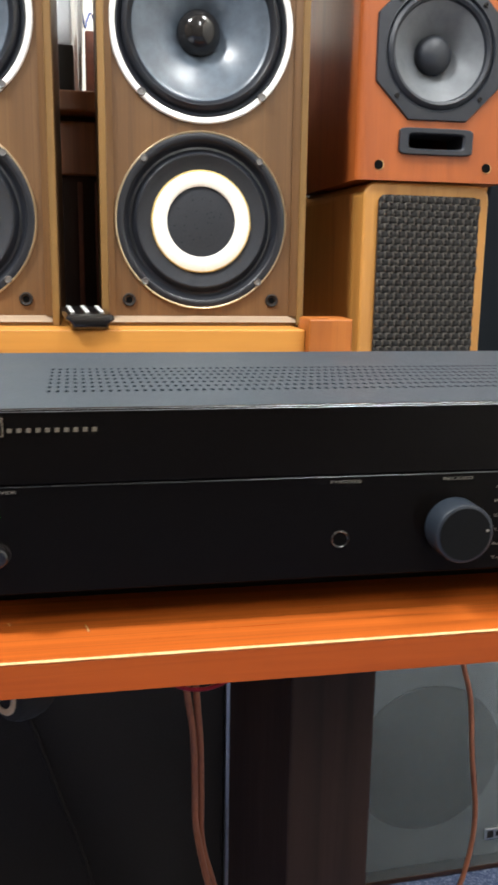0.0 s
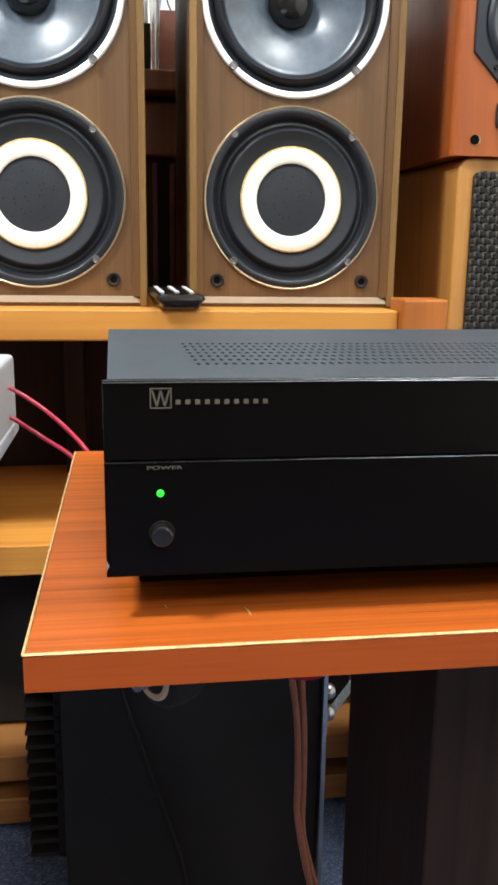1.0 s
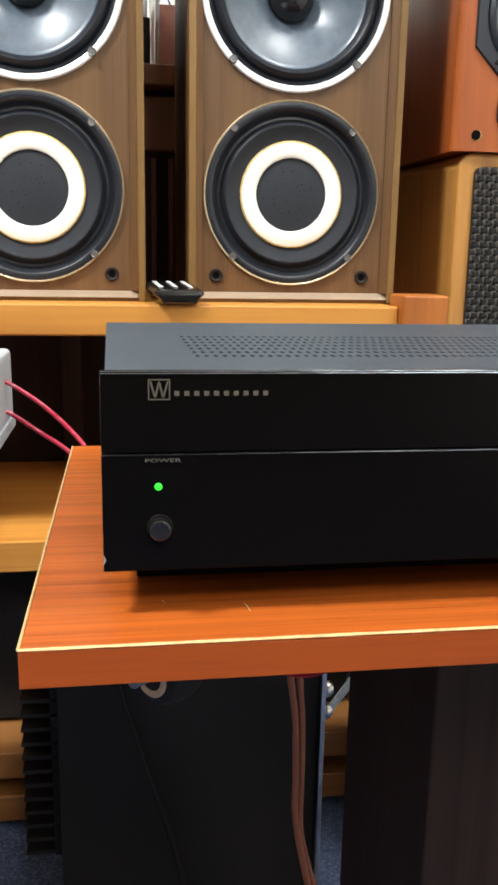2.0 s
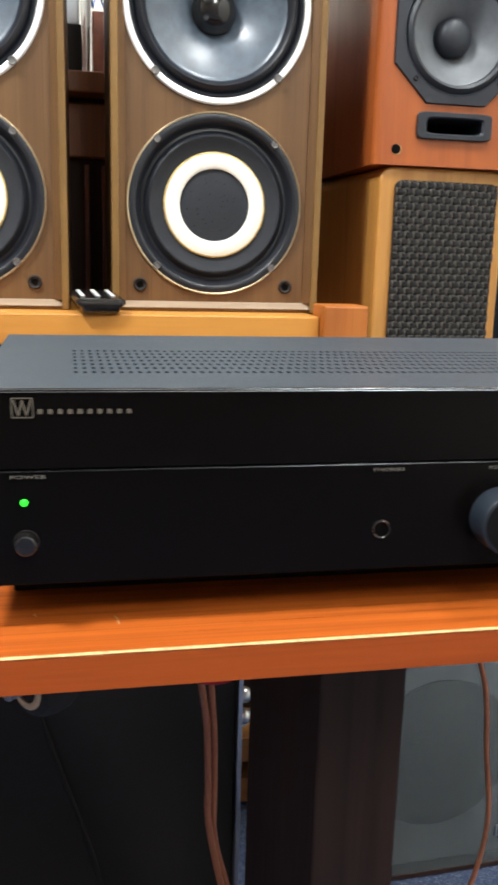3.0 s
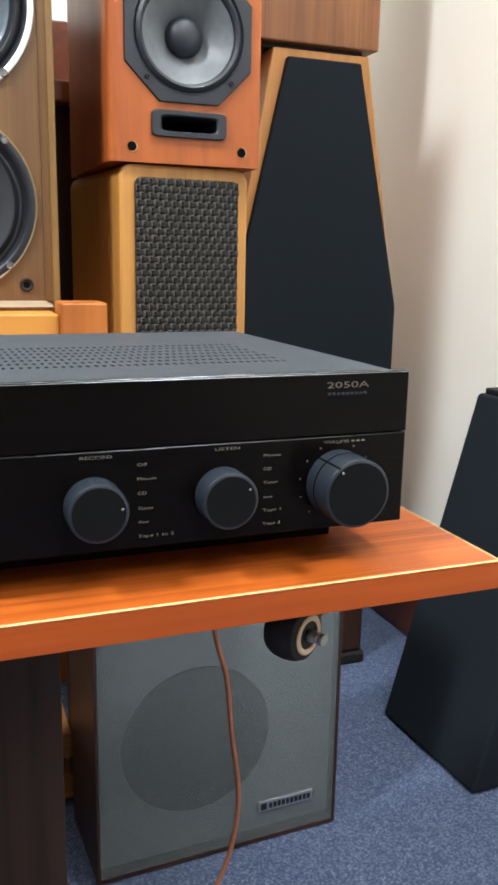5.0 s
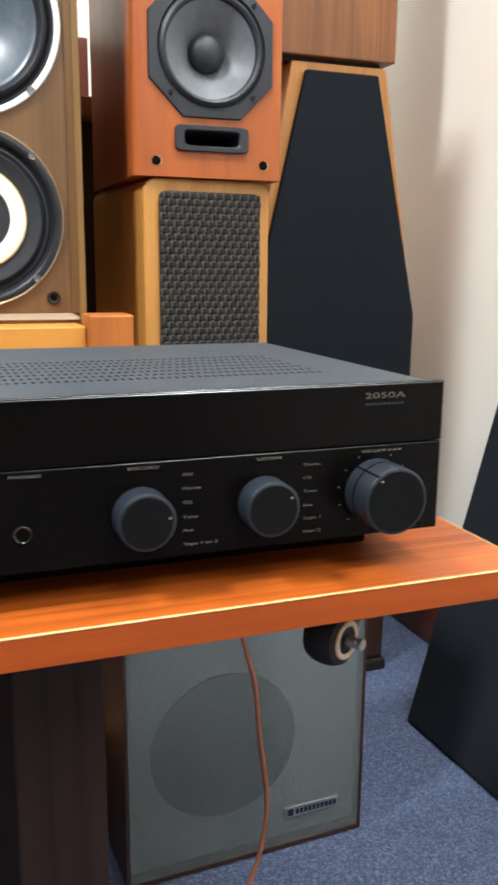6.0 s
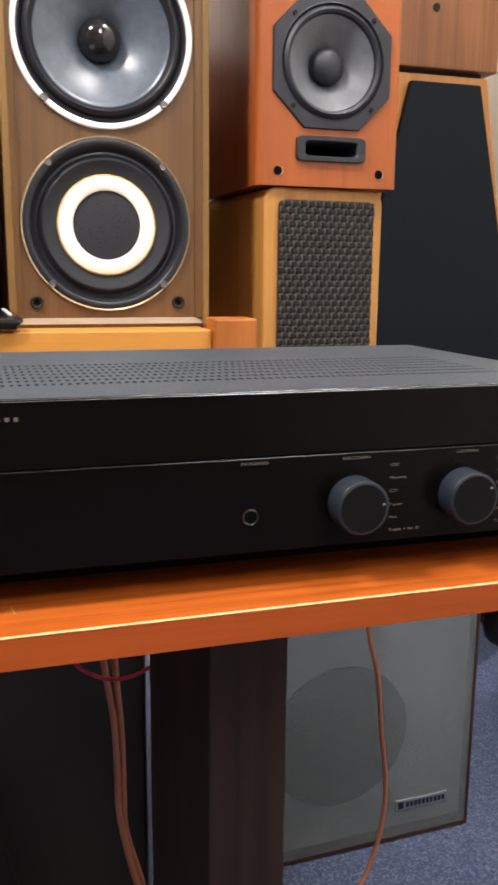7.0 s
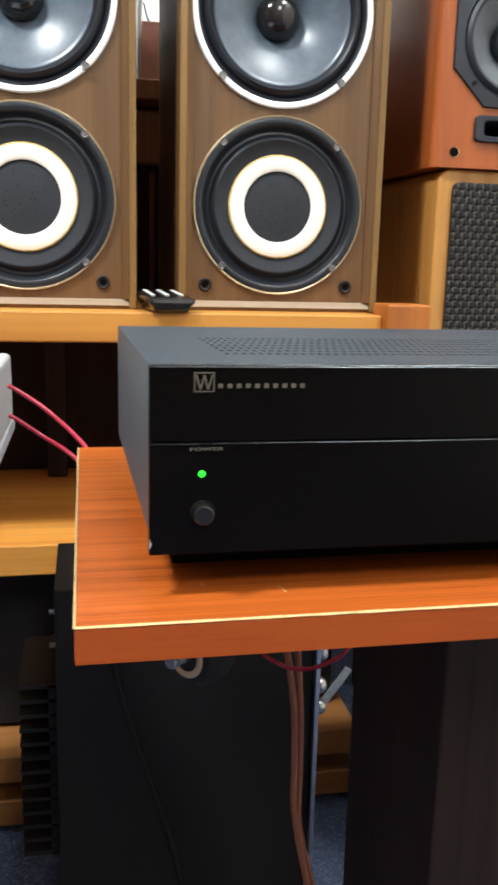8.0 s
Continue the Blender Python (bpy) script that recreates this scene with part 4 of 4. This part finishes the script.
    for text, z, w in (("Off", 0.6200, 0.0054), ("Phono", 0.6124, 0.0100), ("CD", 0.6046, 0.0048), ("Tuner", 0.5964, 0.0087), ("Aux", 0.5890, 0.0058), ("Tape 1 to 2", 0.5812, 0.0195)):
        lettering(text, 0.2328, y, z, 0.0016, f, M_PRINT, w)
    for text, z, w in (("Phono", 0.6202, 0.0100), ("CD", 0.6126, 0.0048), ("Tuner", 0.6048, 0.0087), ("Aux", 0.5966, 0.0058), ("Tape 1", 0.5890, 0.0108), ("Tape 2", 0.5812, 0.0108)):
        lettering(text, 0.3032, y, z, 0.0016, f, M_PRINT, w)
    for i in range(11):
        a = math.radians(225 - i * 27)
        part("scale_dot", lathe([(0.0, -0.0001), (0.0005, 0.0)], (0.3480 + 0.0228 * math.cos(a), y, 0.6025 + 0.0228 * math.sin(a)), 8), M_PRINT, f)
    # upper fascia marks: a framed emblem with a row of plain bars, and the model number
    yu = AY - 0.00045
    ex0, ex1, ez0, ez1 = -0.0232, -0.0138, 0.6530, 0.6620
    emblem = merged(box(ex0, ex1, yu, yu + 0.0003, ez0, ez0 + 0.0005), box(ex0, ex1, yu, yu + 0.0003, ez1 - 0.0005, ez1), box(ex0, ex0 + 0.0005, yu, yu + 0.0003, ez0 + 0.0005, ez1 - 0.0005), box(ex1 - 0.0005, ex1, yu, yu + 0.0003, ez0 + 0.0005, ez1 - 0.0005))
    em = part("emblem", emblem, M_GOLDPRINT, up, "gold framed emblem")
    zig = [(ex0 + 0.0010, ez1 - 0.001), (ex0 + 0.0030, ez0 + 0.001), (ex0 + 0.0047, ez1 - 0.001), (ex0 + 0.0064, ez0 + 0.001), (ex1 - 0.0010, ez1 - 0.001)]
    strokes = bmesh.new()
    for (ax, az), (bx, bz) in zip(zig, zig[1:]):
        hw = 0.00042
        strokes.faces.new([strokes.verts.new(p) for p in ((ax - hw, yu, az), (ax + hw, yu, az), (bx + hw, yu, bz), (bx - hw, yu, bz))])
    part("emblem_stroke", strokes, M_GOLDPRINT, em)
    for i in range(10):
        part("printed_bar", box(-0.0120 + i * 0.00428, -0.0099 + i * 0.00428, yu, yu + 0.0003, 0.6548, 0.6568), M_GOLDPRINT, up)
    lettering("2050A", 0.3400, yu, 0.6566, 0.0034, up, M_GOLDPRINT, 0.0262, "model_number")
    for i in range(9):
        part("printed_bar", box(0.3408 + i * 0.0028, 0.3426 + i * 0.0028, yu, yu + 0.0003, 0.6526, 0.6539), M_KNOB, up)
    return t


amplifier()


# ---- remote control on the rack ----
def remote():
    t = thing("remote_control", (0.022, 1.0, 0.6562), "black remote control with silver stripes on the rack", "remote control", turn=6.0)
    bm = box(-0.004, 0.052, 0.964, 1.055, 0.6566, 0.6735, 0.006, 3)
    for v in bm.verts:
        if v.co.z > 0.664:
            v.co.z += (v.co.y - 0.966) * 0.07
        else:
            v.co.x += (0.024 - v.co.x) * 0.22
    part("body", bm, M_DOME, t)
    for i in range(3):
        bm = box(0.003 + i * 0.017, 0.008 + i * 0.017, 0.985, 1.045, 0.6737, 0.6746, 0.0003, 1)
        for v in bm.verts:
            v.co.z += (v.co.y - 0.966) * 0.07
        part("stripe", bm, M_CHROME_RING, t, "bright silver stripe")
    return t


remote()


# ---- grey component and its stand, red leads ----
gb = thing("grey_component", (-0.28, 0.65, 0.545), "light grey metal component on a side table", "hi-fi component")
part("case", box(-0.46, -0.142, 0.45, 0.848, 0.548, 0.622, 0.005, 3), M_GREYBOX, gb)
part("lip", box(-0.462, -0.1405, 0.449, 0.8485, 0.5455, 0.559, 0.002), M_GREYBOX, gb)
st = thing("side_table", (-0.35, 0.65, 0.0), "plain dark side table under the grey component", "table")
part("top", box(-0.50, -0.22, 0.44, 0.80, 0.527, 0.545, 0.002), M_DARKWOOD, st)
for lx in (-0.49, -0.25):
    for ly in (0.45, 0.77):
        part("leg", box(lx, lx + 0.02, ly, ly + 0.02, 0.0, 0.5265), M_DARKWOOD, st)
for pts in ([(-0.150, 0.800, 0.598), (-0.137, 0.800, 0.594), (-0.106, 0.795, 0.573), (-0.074, 0.775, 0.545), (-0.050, 0.745, 0.515), (0.0, 0.73, 0.48), (0.06, 0.72, 0.43)],
            [(-0.150, 0.800, 0.572), (-0.137, 0.800, 0.566), (-0.112, 0.798, 0.549), (-0.085, 0.785, 0.533), (-0.050, 0.755, 0.505), (0.0, 0.74, 0.46), (0.05, 0.73, 0.42)]):
    tagged(part("red_lead", tube(pts, 0.0021), M_REDCABLE), "glossy red cable running behind the board", "cable", "red cables")
tagged(part("red_lead", tube([(0.06, 0.72, 0.43), (0.073, 0.67, 0.386), (0.092, 0.66, 0.370), (0.115, 0.66, 0.3635), (0.137, 0.66, 0.369), (0.157, 0.665, 0.381), (0.19, 0.70, 0.42)], 0.0019), M_REDCABLE), "red cable looping below the board", "cable", "red cables")

# ---- pale brown speaker cables ----
tagged(part("speaker_cable", tube([(0.100, 0.728, 0.56), (0.100, 0.70, 0.42), (0.1040, 0.67, 0.358), (0.1095, 0.67, 0.315), (0.1115, 0.67, 0.259), (0.1125, 0.67, 0.218), (0.1260, 0.67, 0.148), (0.150, 0.68, 0.06), (0.19, 0.70, 0.0035), (0.26, 0.74, 0.0035)], 0.0031), M_COPPER), "salmon coloured speaker cable hanging to the floor", "cable", "speaker cables")
tagged(part("speaker_cable", tube([(0.114, 0.728, 0.56), (0.1135, 0.70, 0.42), (0.1130, 0.674, 0.357), (0.1165, 0.673, 0.304), (0.1175, 0.674, 0.247), (0.1185, 0.674, 0.200), (0.1310, 0.675, 0.147), (0.155, 0.687, 0.06), (0.20, 0.712, 0.0035), (0.27, 0.752, 0.0035)], 0.0031), M_COPPER), "salmon coloured speaker cable hanging to the floor", "cable", "speaker cables")
tagged(part("speaker_cable", tube([(0.380, 0.728, 0.56), (0.390, 0.735, 0.42), (0.401, 0.74, 0.336), (0.414, 0.74, 0.285), (0.421, 0.74, 0.217), (0.430, 0.74, 0.145), (0.426, 0.74, 0.089), (0.409, 0.735, 0.042), (0.375, 0.72, 0.012), (0.33, 0.71, 0.0032), (0.28, 0.70, 0.0032)], 0.0028), M_COPPER), "salmon coloured speaker cable hanging to the floor", "cable", "speaker cables")
tagged(part("black_cable", tube([(-0.058, 0.750, 0.43), (-0.052, 0.757, 0.37), (-0.045, 0.760, 0.31), (-0.02, 0.760, 0.22), (0.01, 0.758, 0.12), (0.03, 0.755, 0.02), (0.04, 0.75, 0.004)], 0.0022), M_BLACK), "thin black mains cable hanging to the floor", "cable")


# ---- cabinet and odds behind the speakers ----
bc = thing("back_cabinet", (0.0, 1.55, 0.0), "dark brown cabinet with a paler top board", "cabinet")
part("body", box(-0.4, 0.4, 1.47, 1.86, 0.0, 0.9655, 0.003), M_DARKWOOD, bc)
part("drawer", box(-0.14, 0.10, 1.455, 1.4695, 0.872, 0.956, 0.003), M_BROWNBOX, bc)
for bx in (-0.03, 0.012, 0.04):
    part("reveal_strip", box(bx, bx + 0.008, 1.462, 1.4695, 0.05, 0.862, 0.001), M_SKIRT, bc)
part("top_board", box(-0.42, 0.42, 1.42, 1.88, 0.9660, 0.9975, 0.003), M_BROWNBOX, bc)
tagged(part("black_component", box(-0.22, 0.012, 1.46, 1.66, 0.9980, 1.073, 0.003), M_BLACK), "black component box on the back cabinet", "hi-fi component")
tagged(part("grey_carton", box(-0.20, 0.008, 1.47, 1.65, 1.0735, 1.17, 0.004), M_GREYBOX), "light grey box on the black component", "box")
tagged(part("brown_box", box(0.030, 0.415, 1.66, 1.83, 0.9980, 1.145, 0.003), M_SKIRT), "small brown wooden box on the back cabinet", "box")
tagged(part("plastic_tube", lathe([(0.0, 0.0), (0.005, 0.0), (0.006, 0.01), (0.007, 0.06), (0.009, 0.11), (0.012, 0.17), (0.008, 0.2), (0.0, 0.2)], (0.018, 1.447, 0.9980), 20, "z"), M_GLASS), "clear plastic sleeve standing on the back cabinet", "packaging")
tagged(part("blue_cord", tube([(0.00, 1.50, 1.172), (0.022, 1.51, 1.155), (0.030, 1.56, 1.125), (0.034, 1.60, 1.145), (0.042, 1.64, 1.168), (0.055, 1.68, 1.150), (0.080, 1.72, 1.1475)], 0.0015), plain("blue_cord_sheath", (0.03, 0.12, 0.5), 0.4)), "thin blue cord draped behind the loudspeakers", "cable")

rc = thing("black_receiver", (-0.319, 1.19, 0.1085), "black component standing on the lower rack shelf", "hi-fi component")
part("case", box(-0.898, 0.260, 1.0515, 1.33, 0.116, 0.33, 0.003), M_BLACK, rc)
part("front_panel", box(-0.9, 0.262, 1.045, 1.051, 0.114, 0.33, 0.001), M_BLACK, rc)
for fx in (-0.85, 0.21):
    for fy in (1.07, 1.29):
        part("foot", lathe([(0.0, 0.0), (0.014, 0.0), (0.015, 0.0075), (0.0, 0.0075)], (fx, fy, 0.1085), 16, "z"), M_RUBBER, rc)
